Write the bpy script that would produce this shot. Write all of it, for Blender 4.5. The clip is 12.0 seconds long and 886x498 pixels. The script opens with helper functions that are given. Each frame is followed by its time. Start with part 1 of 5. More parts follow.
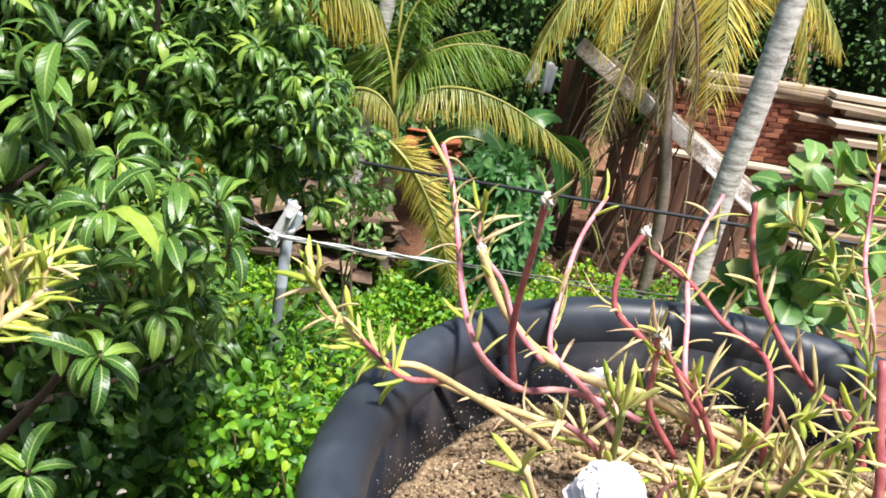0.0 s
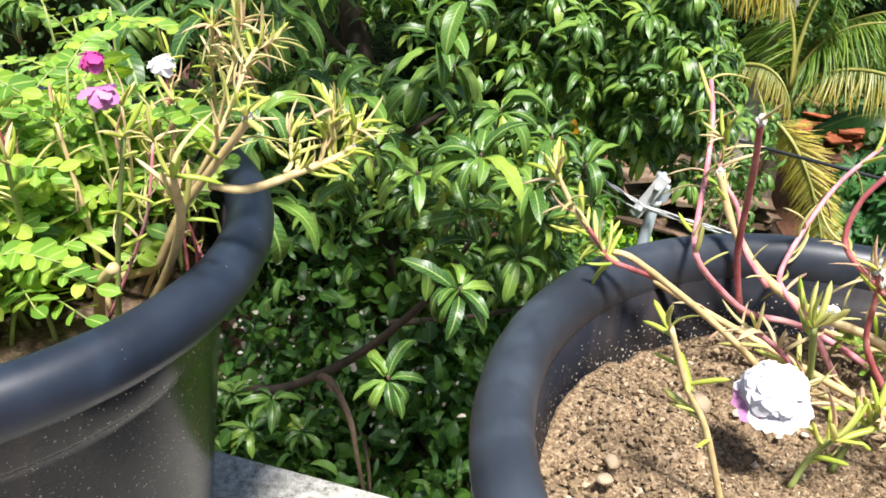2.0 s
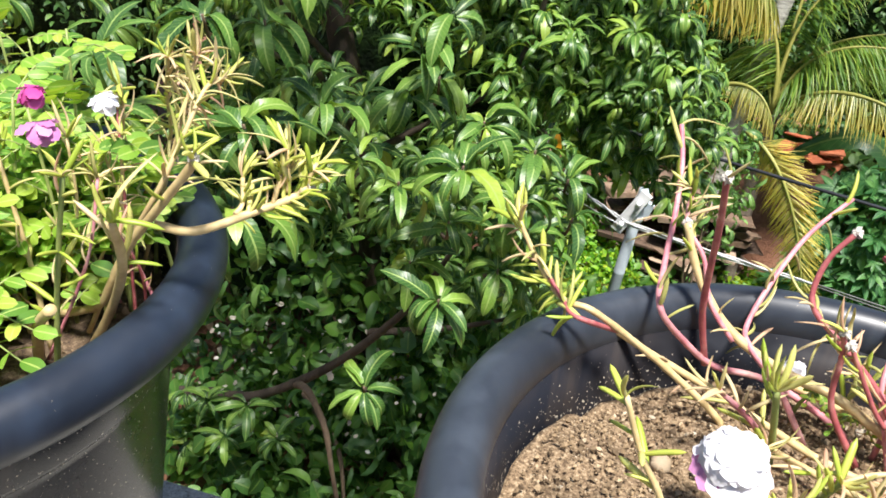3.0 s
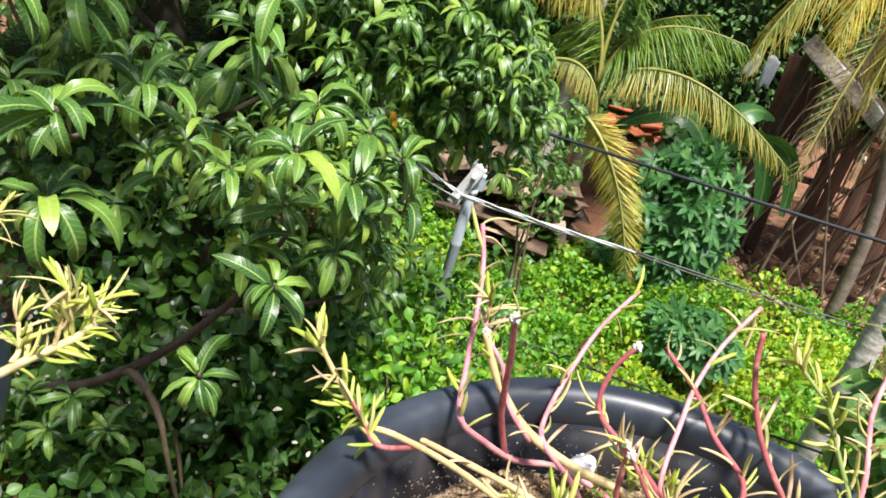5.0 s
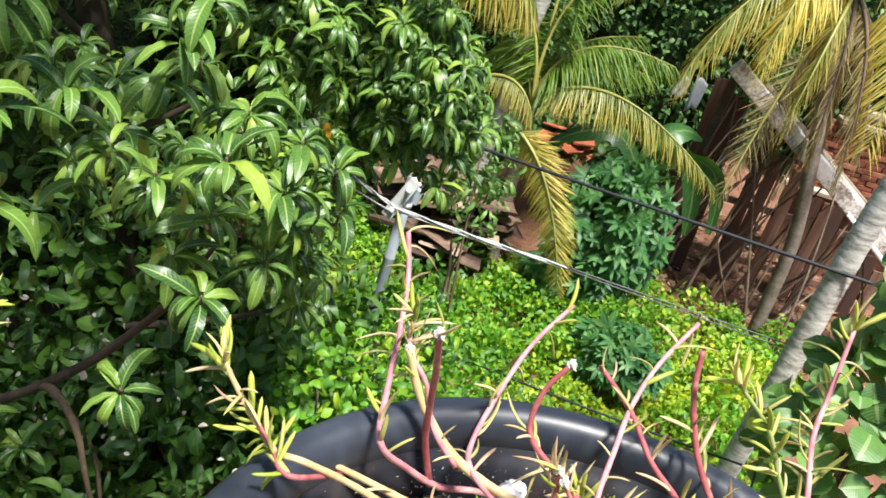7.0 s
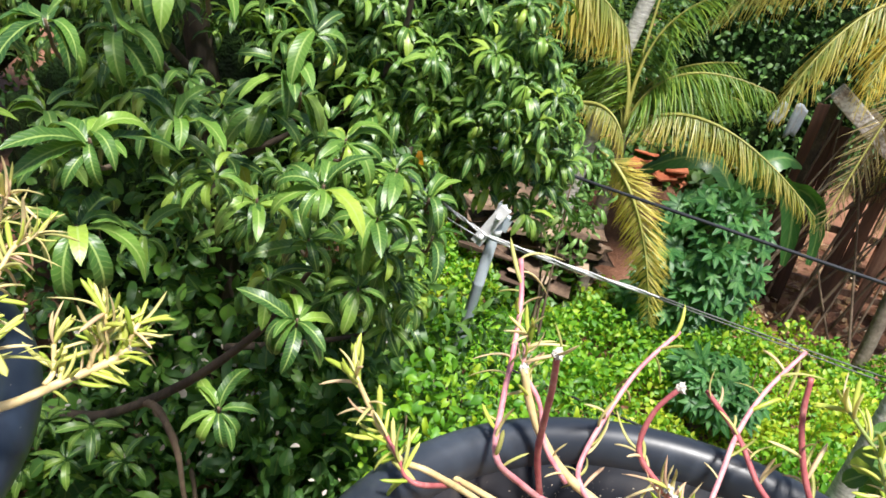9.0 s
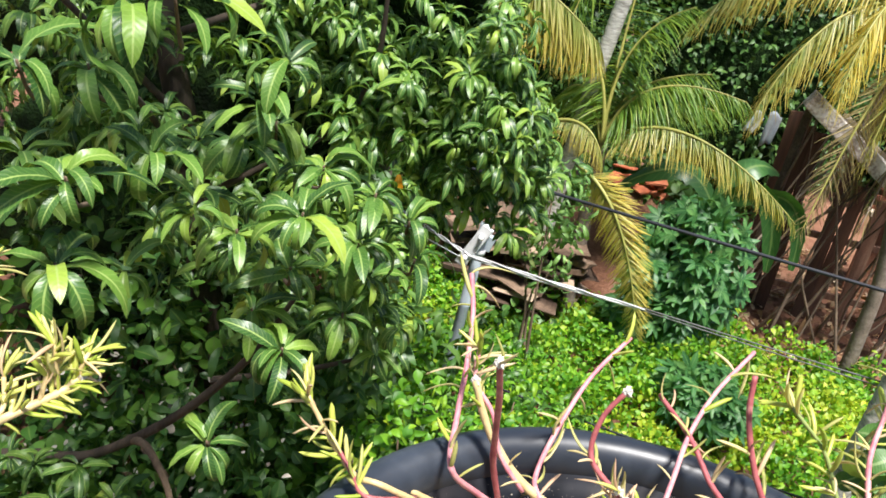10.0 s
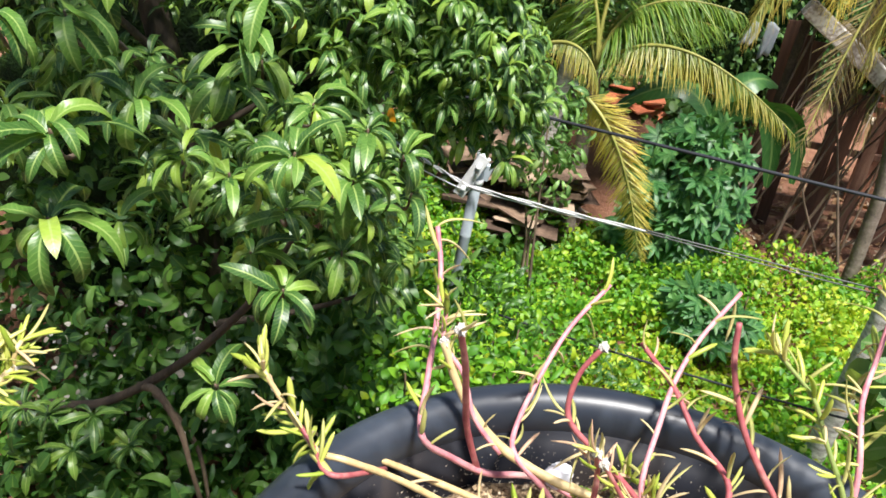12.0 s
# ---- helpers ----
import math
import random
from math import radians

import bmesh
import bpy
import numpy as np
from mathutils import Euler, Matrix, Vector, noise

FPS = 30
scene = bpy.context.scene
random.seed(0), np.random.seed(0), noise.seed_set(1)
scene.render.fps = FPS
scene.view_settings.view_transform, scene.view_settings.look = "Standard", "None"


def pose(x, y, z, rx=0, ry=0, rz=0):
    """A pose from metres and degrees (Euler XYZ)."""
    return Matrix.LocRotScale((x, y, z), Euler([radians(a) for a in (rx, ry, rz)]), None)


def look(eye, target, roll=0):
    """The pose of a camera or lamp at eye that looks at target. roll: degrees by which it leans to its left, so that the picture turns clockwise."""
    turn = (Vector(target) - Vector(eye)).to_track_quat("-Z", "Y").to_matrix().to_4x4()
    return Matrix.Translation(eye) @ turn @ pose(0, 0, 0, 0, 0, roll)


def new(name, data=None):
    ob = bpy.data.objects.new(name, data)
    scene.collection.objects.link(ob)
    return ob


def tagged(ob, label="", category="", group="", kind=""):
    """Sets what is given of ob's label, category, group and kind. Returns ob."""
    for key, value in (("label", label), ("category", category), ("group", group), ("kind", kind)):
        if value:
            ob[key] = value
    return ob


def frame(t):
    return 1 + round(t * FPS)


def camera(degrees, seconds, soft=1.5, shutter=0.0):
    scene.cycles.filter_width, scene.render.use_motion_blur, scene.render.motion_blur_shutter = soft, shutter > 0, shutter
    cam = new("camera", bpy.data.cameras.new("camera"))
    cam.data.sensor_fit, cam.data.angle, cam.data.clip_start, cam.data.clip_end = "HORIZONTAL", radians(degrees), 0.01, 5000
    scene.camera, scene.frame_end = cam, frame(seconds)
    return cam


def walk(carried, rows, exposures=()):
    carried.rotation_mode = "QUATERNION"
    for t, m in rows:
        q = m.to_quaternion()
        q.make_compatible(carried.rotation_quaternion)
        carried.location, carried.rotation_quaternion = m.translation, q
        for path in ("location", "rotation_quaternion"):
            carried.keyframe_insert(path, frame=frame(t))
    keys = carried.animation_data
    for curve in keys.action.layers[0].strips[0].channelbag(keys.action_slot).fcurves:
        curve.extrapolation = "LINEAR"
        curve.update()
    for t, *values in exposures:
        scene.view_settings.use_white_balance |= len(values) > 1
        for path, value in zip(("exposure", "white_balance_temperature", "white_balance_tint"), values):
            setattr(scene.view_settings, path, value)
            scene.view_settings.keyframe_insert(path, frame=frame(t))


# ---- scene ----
cam = camera(55.2, 12.0, soft=1.7)
# seconds, x, y, z, and the three turns in degrees
ROWS = [
    (0, 0.0, 0.0, 5.0, 65.16, -8.15, -0.0),
    (0.5, -0.0218, -0.0157, 5.0101, 64.84, -7.92, 4.68),
    (1, 0.0248, -0.0114, 5.0434, 64.56, -5.62, 10.53),
    (1.5, 0.0531, -0.0393, 5.0356, 62.55, -5.61, 17.29),
    (2, 0.0694, -0.0619, 5.0062, 60.33, -4.7, 25.85),
    (2.5, 0.0758, -0.0544, 5.0113, 61.26, -4.49, 27.42),
    (2.7, 0.0713, -0.0477, 5.0117, 61.23, -5.31, 26.91),
    (4.3, 0.0678, -0.0286, 5.0662, 60.21, -7.88, 20.24),
    (4.5, 0.0525, -0.0288, 5.0727, 60.97, -8.24, 19.94),
    (5, 0.0659, -0.0045, 5.0795, 60.14, -11.02, 15.61),
    (5.5, 0.0557, 0.0023, 5.0825, 63.03, -13.55, 13.39),
    (6, 0.0389, -0.0086, 5.0581, 63.34, -16.9, 10.11),
    (6.5, 0.0481, 0.0103, 5.0572, 62.72, -16.07, 10.41),
    (7, 0.0675, 0.0235, 5.0634, 61.87, -13.78, 11.96),
    (7.2, 0.0685, 0.0207, 5.0658, 61.79, -12.50, 14.09),
    (8.8, 0.0670, 0.0049, 5.0706, 61.87, -11.35, 17.38),
    (9, 0.0582, -0.0024, 5.0717, 62.44, -11.59, 17.65),
    (9.5, 0.0518, -0.0137, 5.0588, 63.77, -8.34, 19.77),
    (10, 0.0781, -0.0061, 5.0768, 64.33, -9.68, 15.59),
    (10.5, 0.0733, 0.0036, 5.1067, 66.37, -11.8, 16.21),
    (11, 0.0774, 0.0251, 5.1, 63.29, -8.6, 13.53),
    (11.5, 0.0783, 0.022, 5.0817, 60.93, -6.49, 14.5),
    (12, 0.0888, 0.0274, 5.0776, 59.82, -7.0, 14.28),
]
walk(cam, [(t, pose(x, y, z, rx, ry, rz)) for t, x, y, z, rx, ry, rz in ROWS])

# ---- daylight: high hazy sun from behind and the right, blue sky ----
SUN_ELEV, SUN_AZ = 69.0, 147.0          # azimuth clockwise from +y
world = bpy.data.worlds.new("daylight")
scene.world = world
world.use_nodes = True
wn = world.node_tree.nodes
sky = wn.new("ShaderNodeTexSky")
sky.sky_type = "NISHITA"
sky.sun_disc = False
sky.sun_elevation, sky.sun_rotation = radians(SUN_ELEV), radians(SUN_AZ)
wn["Background"].inputs["Strength"].default_value = 0.072
world.node_tree.links.new(sky.outputs[0], wn["Background"].inputs["Color"])
sun = new("sun", bpy.data.lights.new("sun", "SUN"))
sun.data.energy, sun.data.angle, sun.data.color = 5.0, radians(10.0), (1.0, 0.965, 0.93)
sun_way = Vector((math.sin(radians(SUN_AZ)) * math.cos(radians(SUN_ELEV)), math.cos(radians(SUN_AZ)) * math.cos(radians(SUN_ELEV)), math.sin(radians(SUN_ELEV))))
sun.matrix_basis = look(sun_way * 30, (0, 0, 0))
scene.view_settings.exposure = 0.9

rng = np.random.default_rng(7)


# ---- materials ----
def nodes_of(name):
    m = bpy.data.materials.new(name)
    m.use_nodes = True
    nt = m.node_tree
    return m, nt, nt.nodes["Principled BSDF"]


def link(nt, a, b):
    nt.links.new(a, b)


def math_node(nt, op, a, b=None):
    n = nt.nodes.new("ShaderNodeMath")
    n.operation = op
    for i, v in enumerate((a, b)):
        if v is None:
            continue
        if isinstance(v, (int, float)):
            n.inputs[i].default_value = v
        else:
            link(nt, v, n.inputs[i])
    return n.outputs[0]


def mix_col(nt, fac, a, b, mode="MIX"):
    n = nt.nodes.new("ShaderNodeMix")
    n.data_type, n.blend_type = "RGBA", mode
    for sock, v in ((n.inputs["Factor"], fac), (n.inputs[6], a), (n.inputs[7], b)):
        if isinstance(v, (int, float)):
            sock.default_value = v
        elif isinstance(v, tuple):
            sock.default_value = (*v, 1)
        else:
            link(nt, v, sock)
    return n.outputs[2]


def noise_node(nt, scale, detail=4.0, space="Object", stretch=None):
    tc = nt.nodes.new("ShaderNodeTexCoord")
    n = nt.nodes.new("ShaderNodeTexNoise")
    n.inputs["Scale"].default_value, n.inputs["Detail"].default_value = scale, detail
    if stretch:
        mp = nt.nodes.new("ShaderNodeMapping")
        mp.inputs["Scale"].default_value = stretch
        link(nt, tc.outputs[space], mp.inputs[0])
        link(nt, mp.outputs[0], n.inputs["Vector"])
    else:
        link(nt, tc.outputs[space], n.inputs["Vector"])
    return n.outputs["Fac"]


def ramp(nt, fac, stops):
    n = nt.nodes.new("ShaderNodeValToRGB")
    e = n.color_ramp.elements
    while len(e) < len(stops):
        e.new(0.5)
    for el, (p, c) in zip(e, stops):
        el.position, el.color = p, (*c, 1)
    link(nt, fac, n.inputs[0])
    return n.outputs[0]


def bump(nt, height, shader, strength=0.3, dist=0.01):
    b = nt.nodes.new("ShaderNodeBump")
    b.inputs["Strength"].default_value, b.inputs["Distance"].default_value = strength, dist
    link(nt, height, b.inputs["Height"])
    link(nt, b.outputs[0], shader.inputs["Normal"])


def random_value(nt):
    g = nt.nodes.new("ShaderNodeNewGeometry")
    o = nt.nodes.new("ShaderNodeObjectInfo")
    return math_node(nt, "FRACT", math_node(nt, "ADD", g.outputs["Random Per Island"], o.outputs["Random"]))


def surface(name, stops, rough=0.8, scale=6.0, fine=60.0, relief=0.3, dist=0.01, metal=0.0, spec=0.5, stretch=None, vary=0.0):
    """Rough material of two noise scales, coloured along a ramp."""
    m, nt, bs = nodes_of(name)
    a, b = noise_node(nt, scale, 5, stretch=stretch), noise_node(nt, fine, 3, stretch=stretch)
    f = math_node(nt, "ADD", math_node(nt, "MULTIPLY", a, 0.62), math_node(nt, "MULTIPLY", b, 0.38))
    if vary:
        f = math_node(nt, "ADD", f, math_node(nt, "MULTIPLY", math_node(nt, "SUBTRACT", random_value(nt), 0.5), vary))
    link(nt, ramp(nt, f, stops), bs.inputs["Base Color"])
    bs.inputs["Roughness"].default_value, bs.inputs["Metallic"].default_value = rough, metal
    bs.inputs["Specular IOR Level"].default_value = spec
    bump(nt, f, bs, relief, dist)
    return m


def leaf_mat(name, stops, rib=None, rough=0.42, trans=0.3, veins=0.0, spec=0.5, patch=12.0, glow=(1.9, 1.7, 0.7), mottle=0.55, tip=None):
    """Leaf: hue by leaf, pale midrib along the middle of the blade, side veins, light coming through."""
    m, nt, bs = nodes_of(name)
    col = ramp(nt, random_value(nt), stops)
    n = noise_node(nt, patch, 3)
    col = mix_col(nt, mottle, col, mix_col(nt, n, (0.45, 0.45, 0.45), (1.5, 1.5, 1.4)), "MULTIPLY")
    uv = nt.nodes.new("ShaderNodeUVMap")
    sep = nt.nodes.new("ShaderNodeSeparateXYZ")
    link(nt, uv.outputs[0], sep.inputs[0])
    off = math_node(nt, "ABSOLUTE", math_node(nt, "SUBTRACT", sep.outputs[0], 0.5))
    if tip:
        col = mix_col(nt, math_node(nt, "MULTIPLY", math_node(nt, "POWER", sep.outputs[1], 1.5), 0.85), col, tip)
    if rib:
        line = math_node(nt, "LESS_THAN", off, 0.055)
        col = mix_col(nt, math_node(nt, "MULTIPLY", line, 0.75), col, rib)
    if veins:
        w = math_node(nt, "SINE", math_node(nt, "MULTIPLY", math_node(nt, "SUBTRACT", sep.outputs[1], math_node(nt, "MULTIPLY", off, 0.25)), 85.0))
        col = mix_col(nt, math_node(nt, "MULTIPLY", math_node(nt, "GREATER_THAN", w, 0.8), veins), col, rib or (0.3, 0.4, 0.1))
        bump(nt, w, bs, 0.12, 0.002)
    link(nt, col, bs.inputs["Base Color"])
    bs.inputs["Roughness"].default_value = rough
    bs.inputs["Specular IOR Level"].default_value = spec
    tr = nt.nodes.new("ShaderNodeBsdfTranslucent")
    link(nt, mix_col(nt, 1.0, col, glow, "MULTIPLY"), tr.inputs["Color"])
    mx = nt.nodes.new("ShaderNodeMixShader")
    mx.inputs[0].default_value = trans
    link(nt, bs.outputs[0], mx.inputs[1])
    link(nt, tr.outputs[0], mx.inputs[2])
    link(nt, mx.outputs[0], nt.nodes["Material Output"].inputs["Surface"])
    return m


M_MANGO = leaf_mat("mango_leaf", [(0.0, (0.024, 0.078, 0.016)), (0.35, (0.055, 0.140, 0.025)), (0.7, (0.108, 0.224, 0.035)), (0.92, (0.19, 0.315, 0.047)), (1.0, (0.31, 0.42, 0.058))], rib=(0.33, 0.45, 0.13), rough=0.40, trans=0.2, veins=0.2, spec=0.55)
M_YELLOW = leaf_mat("yellowed_leaf", [(0.0, (0.50, 0.22, 0.02)), (1.0, (0.60, 0.30, 0.03))], rib=(0.6, 0.4, 0.1), trans=0.3)
M_CREEPER = leaf_mat("creeper_leaf", [(0.0, (0.027, 0.082, 0.016)), (0.5, (0.056, 0.155, 0.025)), (1.0, (0.13, 0.28, 0.036))], rib=(0.14, 0.24, 0.05), rough=0.45, trans=0.28, patch=3)
M_VINE = leaf_mat("vine_leaf", [(0.0, (0.06, 0.20, 0.016)), (0.5, (0.13, 0.33, 0.02)), (0.9, (0.25, 0.43, 0.025)), (1.0, (0.38, 0.48, 0.03))], rough=0.5, trans=0.33, patch=0.9, mottle=0.75)
M_VINEGOLD = leaf_mat("yellow_vine_leaf", [(0.0, (0.15, 0.30, 0.018)), (0.5, (0.28, 0.42, 0.026)), (1.0, (0.48, 0.53, 0.045))], rough=0.5, trans=0.33, patch=0.9, mottle=0.6)
M_CASTOR = leaf_mat("castor_leaf", [(0.0, (0.028, 0.115, 0.034)), (0.6, (0.062, 0.195, 0.050)), (1.0, (0.14, 0.31, 0.085))], rib=(0.16, 0.32, 0.11), rough=0.45, trans=0.28)
M_BROAD = leaf_mat("broad_leaf", [(0.0, (0.06, 0.16, 0.035)), (0.6, (0.12, 0.27, 0.06)), (0.9, (0.20, 0.36, 0.09)), (1.0, (0.38, 0.40, 0.16))], rib=(0.32, 0.44, 0.18), rough=0.42, trans=0.28, veins=0.4)
M_BANANA = leaf_mat("banana_leaf", [(0.0, (0.03, 0.10, 0.025)), (1.0, (0.05, 0.15, 0.035))], rib=(0.16, 0.26, 0.08), rough=0.4, trans=0.25, veins=0.15)
M_PALM = leaf_mat("palm_green", [(0.0, (0.075, 0.17, 0.022)), (0.6, (0.15, 0.27, 0.034)), (1.0, (0.28, 0.36, 0.055))], rough=0.42, trans=0.32)
M_PALMY = leaf_mat("palm_yellow", [(0.0, (0.11, 0.18, 0.035)), (0.45, (0.24, 0.29, 0.07)), (1.0, (0.48, 0.46, 0.18))], rough=0.36, trans=0.30, tip=(0.68, 0.53, 0.11))
M_GOLD = leaf_mat("palm_golden", [(0.0, (0.36, 0.38, 0.08)), (1.0, (0.68, 0.60, 0.22))], rough=0.45, trans=0.34, mottle=0.4, tip=(0.70, 0.56, 0.08))
M_PALMD = leaf_mat("palm_dry", [(0.0, (0.15, 0.12, 0.045)), (0.6, (0.28, 0.22, 0.09)), (1.0, (0.42, 0.36, 0.15))], rough=0.7, trans=0.15)
M_FAR = leaf_mat("far_leaf", [(0.0, (0.028, 0.085, 0.018)), (0.7, (0.065, 0.155, 0.03)), (1.0, (0.12, 0.23, 0.045))], rough=0.5, trans=0.22)
# near-black colour carries the shade inside the crowns
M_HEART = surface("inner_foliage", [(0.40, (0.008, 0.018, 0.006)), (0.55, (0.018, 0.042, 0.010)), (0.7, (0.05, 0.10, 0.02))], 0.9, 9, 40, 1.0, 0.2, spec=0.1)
M_MOSS = leaf_mat("moss_rose_leaf_fresh", [(0.0, (0.33, 0.44, 0.05)), (0.6, (0.52, 0.57, 0.11)), (1.0, (0.66, 0.63, 0.24))], rough=0.4, trans=0.2, patch=90)
M_MOSSD = leaf_mat("moss_rose_leaf_old", [(0.0, (0.36, 0.38, 0.09)), (0.4, (0.58, 0.52, 0.22)), (0.75, (0.68, 0.54, 0.32)), (1.0, (0.58, 0.36, 0.24))], rough=0.5, trans=0.15, patch=90)
M_WEED = leaf_mat("weed_leaflet", [(0.0, (0.09, 0.22, 0.03)), (0.5, (0.20, 0.38, 0.04)), (1.0, (0.42, 0.54, 0.075))], rib=(0.42, 0.54, 0.14), rough=0.5, trans=0.3, patch=60)
M_OVAL = leaf_mat("oval_weed_leaf", [(0.0, (0.10, 0.25, 0.07)), (0.6, (0.17, 0.36, 0.10)), (1.0, (0.30, 0.47, 0.12))], rib=(0.36, 0.5, 0.2), rough=0.45, trans=0.3, patch=60)
M_PETALW = leaf_mat("white_petal", [(0.0, (0.93, 0.91, 0.93)), (1.0, (0.96, 0.95, 0.96))], rough=0.7, trans=0.3, patch=4, glow=(1.0, 1.0, 1.0), mottle=0.0)
M_PETALP = leaf_mat("pink_petal", [(0.0, (0.62, 0.22, 0.50)), (1.0, (0.72, 0.36, 0.62))], rough=0.6, trans=0.25, patch=40, glow=(1.0, 1.0, 1.0))
M_MAGENTA = leaf_mat("magenta_petal", [(0.0, (0.55, 0.05, 0.28)), (1.0, (0.68, 0.12, 0.42))], rough=0.6, trans=0.25, patch=40, glow=(1.0, 1.0, 1.0))
M_BARK = surface("bark", [(0.3, (0.06, 0.04, 0.025)), (0.55, (0.16, 0.11, 0.07)), (0.8, (0.30, 0.23, 0.15))], 0.9, 8, 50, 0.7, 0.02, stretch=(1, 1, 0.35))
# the same bark, darkened in colour for the shade within the crown
M_SHADEBARK = surface("shaded_bark", [(0.3, (0.025, 0.018, 0.012)), (0.55, (0.07, 0.05, 0.034)), (0.8, (0.15, 0.115, 0.08))], 0.9, 8, 50, 0.7, 0.02, stretch=(1, 1, 0.35))
M_PALMBARK = surface("palm_bark", [(0.34, (0.19, 0.175, 0.15)), (0.46, (0.43, 0.41, 0.36)), (0.56, (0.62, 0.60, 0.54)), (0.7, (0.76, 0.74, 0.68))], 0.9, 9, 60, 0.5, 0.01, stretch=(1, 1, 4.5))
M_OLDBARK = surface("brown_palm_bark", [(0.3, (0.085, 0.068, 0.05)), (0.55, (0.19, 0.155, 0.12)), (0.8, (0.31, 0.265, 0.22))], 0.9, 5, 40, 0.6, 0.02)
M_RACHIS = surface("frond_stalk", [(0.3, (0.22, 0.24, 0.05)), (0.7, (0.42, 0.38, 0.10))], 0.5, 6, 40, 0.15)
M_DRYSTICK = surface("dry_stalk", [(0.25, (0.055, 0.036, 0.022)), (0.55, (0.17, 0.12, 0.08)), (0.85, (0.42, 0.35, 0.27))], 0.85, 4, 50, 0.4, vary=0.6)
M_EARTH = surface("red_earth", [(0.25, (0.095, 0.040, 0.025)), (0.5, (0.205, 0.092, 0.052)), (0.75, (0.34, 0.19, 0.12))], 0.95, 2.2, 28, 0.8, 0.05)
M_SOIL = surface("potting_soil", [(0.39, (0.085, 0.054, 0.030)), (0.48, (0.185, 0.124, 0.070)), (0.56, (0.29, 0.205, 0.122)), (0.66, (0.47, 0.38, 0.25))], 0.95, 520, 1600, 0.5, 0.002)
M_SOILB = surface("moist_potting_soil", [(0.39, (0.05, 0.03, 0.018)), (0.50, (0.12, 0.078, 0.045)), (0.60, (0.20, 0.14, 0.085)), (0.68, (0.40, 0.31, 0.2))], 0.9, 300, 1500, 0.6, 0.003)
M_STONE = surface("pebble", [(0.3, (0.22, 0.15, 0.09)), (0.6, (0.42, 0.33, 0.22)), (0.8, (0.6, 0.53, 0.42))], 0.8, 60, 300, 0.3, 0.001, vary=0.7)
M_GRIT = surface("soil_grit", [(0.10, (0.10, 0.066, 0.036)), (0.45, (0.22, 0.152, 0.084)), (0.8, (0.38, 0.275, 0.16)), (1.0, (0.64, 0.54, 0.39))], 0.9, 60, 600, 0.3, 0.001, vary=0.8)
M_BRICK = surface("red_brick", [(0.25, (0.10, 0.030, 0.018)), (0.5, (0.21, 0.064, 0.032)), (0.8, (0.33, 0.13, 0.07))], 0.9, 9, 70, 0.4, 0.01, vary=0.5)
M_OFFCUT = surface("rough_offcut", [(0.25, (0.07, 0.042, 0.028)), (0.52, (0.22, 0.145, 0.095)), (0.85, (0.42, 0.31, 0.22))], 0.9, 5, 45, 0.5, vary=0.8)
M_PLANK = surface("weathered_timber", [(0.25, (0.20, 0.14, 0.09)), (0.5, (0.42, 0.33, 0.23)), (0.8, (0.62, 0.54, 0.42))], 0.8, 3, 60, 0.4, stretch=(0.5, 6, 6), vary=0.5)
M_PALE = surface("whitewashed_beam", [(0.36, (0.12, 0.09, 0.07)), (0.47, (0.36, 0.30, 0.25)), (0.55, (0.66, 0.62, 0.57)), (0.75, (0.82, 0.80, 0.77))], 0.75, 2.6, 30, 0.35)
# shade under the fallen beams is put into this dark board colour
M_BOARD = surface("shade_dark_shed_boards", [(0.3, (0.055, 0.027, 0.018)), (0.55, (0.122, 0.060, 0.038)), (0.8, (0.25, 0.15, 0.10))], 0.9, 4, 50, 0.4, stretch=(6, 6, 0.6), vary=0.5)
M_CONCRETE = surface("cement_ledge", [(0.32, (0.12, 0.113, 0.097)), (0.45, (0.34, 0.325, 0.285)), (0.58, (0.53, 0.515, 0.465)), (0.70, (0.70, 0.685, 0.63))], 0.92, 170, 700, 0.9, 0.004)
M_FLOOR = surface("terrace_floor", [(0.3, (0.13, 0.10, 0.08)), (0.7, (0.24, 0.20, 0.165))], 0.85, 2, 60, 0.2)
M_WALL = surface("painted_render", [(0.3, (0.55, 0.53, 0.48)), (0.7, (0.72, 0.70, 0.65))], 0.85, 2, 60, 0.15)
M_STEEL = surface("galvanised_steel", [(0.3, (0.34, 0.40, 0.45)), (0.6, (0.48, 0.54, 0.58)), (0.8, (0.60, 0.65, 0.68))], 0.5, 7, 60, 0.1, metal=0.1)
M_WHITE = surface("white_paint", [(0.3, (0.66, 0.67, 0.68)), (0.7, (0.84, 0.84, 0.84))], 0.5, 12, 60, 0.1)
M_WIRE = surface("bare_wire", [(0.3, (0.55, 0.55, 0.55)), (0.7, (0.82, 0.82, 0.82))], 0.45, 20, 90, 0.1, metal=0.2)
M_DARKWIRE = surface("dull_wire", [(0.3, (0.10, 0.105, 0.10)), (0.7, (0.22, 0.22, 0.21))], 0.6, 20, 90, 0.1, metal=0.3)
M_CABLE = surface("black_cable", [(0.3, (0.012, 0.013, 0.016)), (0.7, (0.03, 0.032, 0.04))], 0.5, 9, 80, 0.1)
M_SHEET = surface("pale_plastic_sheet", [(0.3, (0.36, 0.40, 0.46)), (0.7, (0.60, 0.65, 0.71))], 0.5, 6, 30, 0.1)
M_TILE = surface("orange_clay", [(0.3, (0.42, 0.10, 0.04)), (0.7, (0.62, 0.21, 0.10))], 0.8, 6, 50, 0.3, vary=0.3)
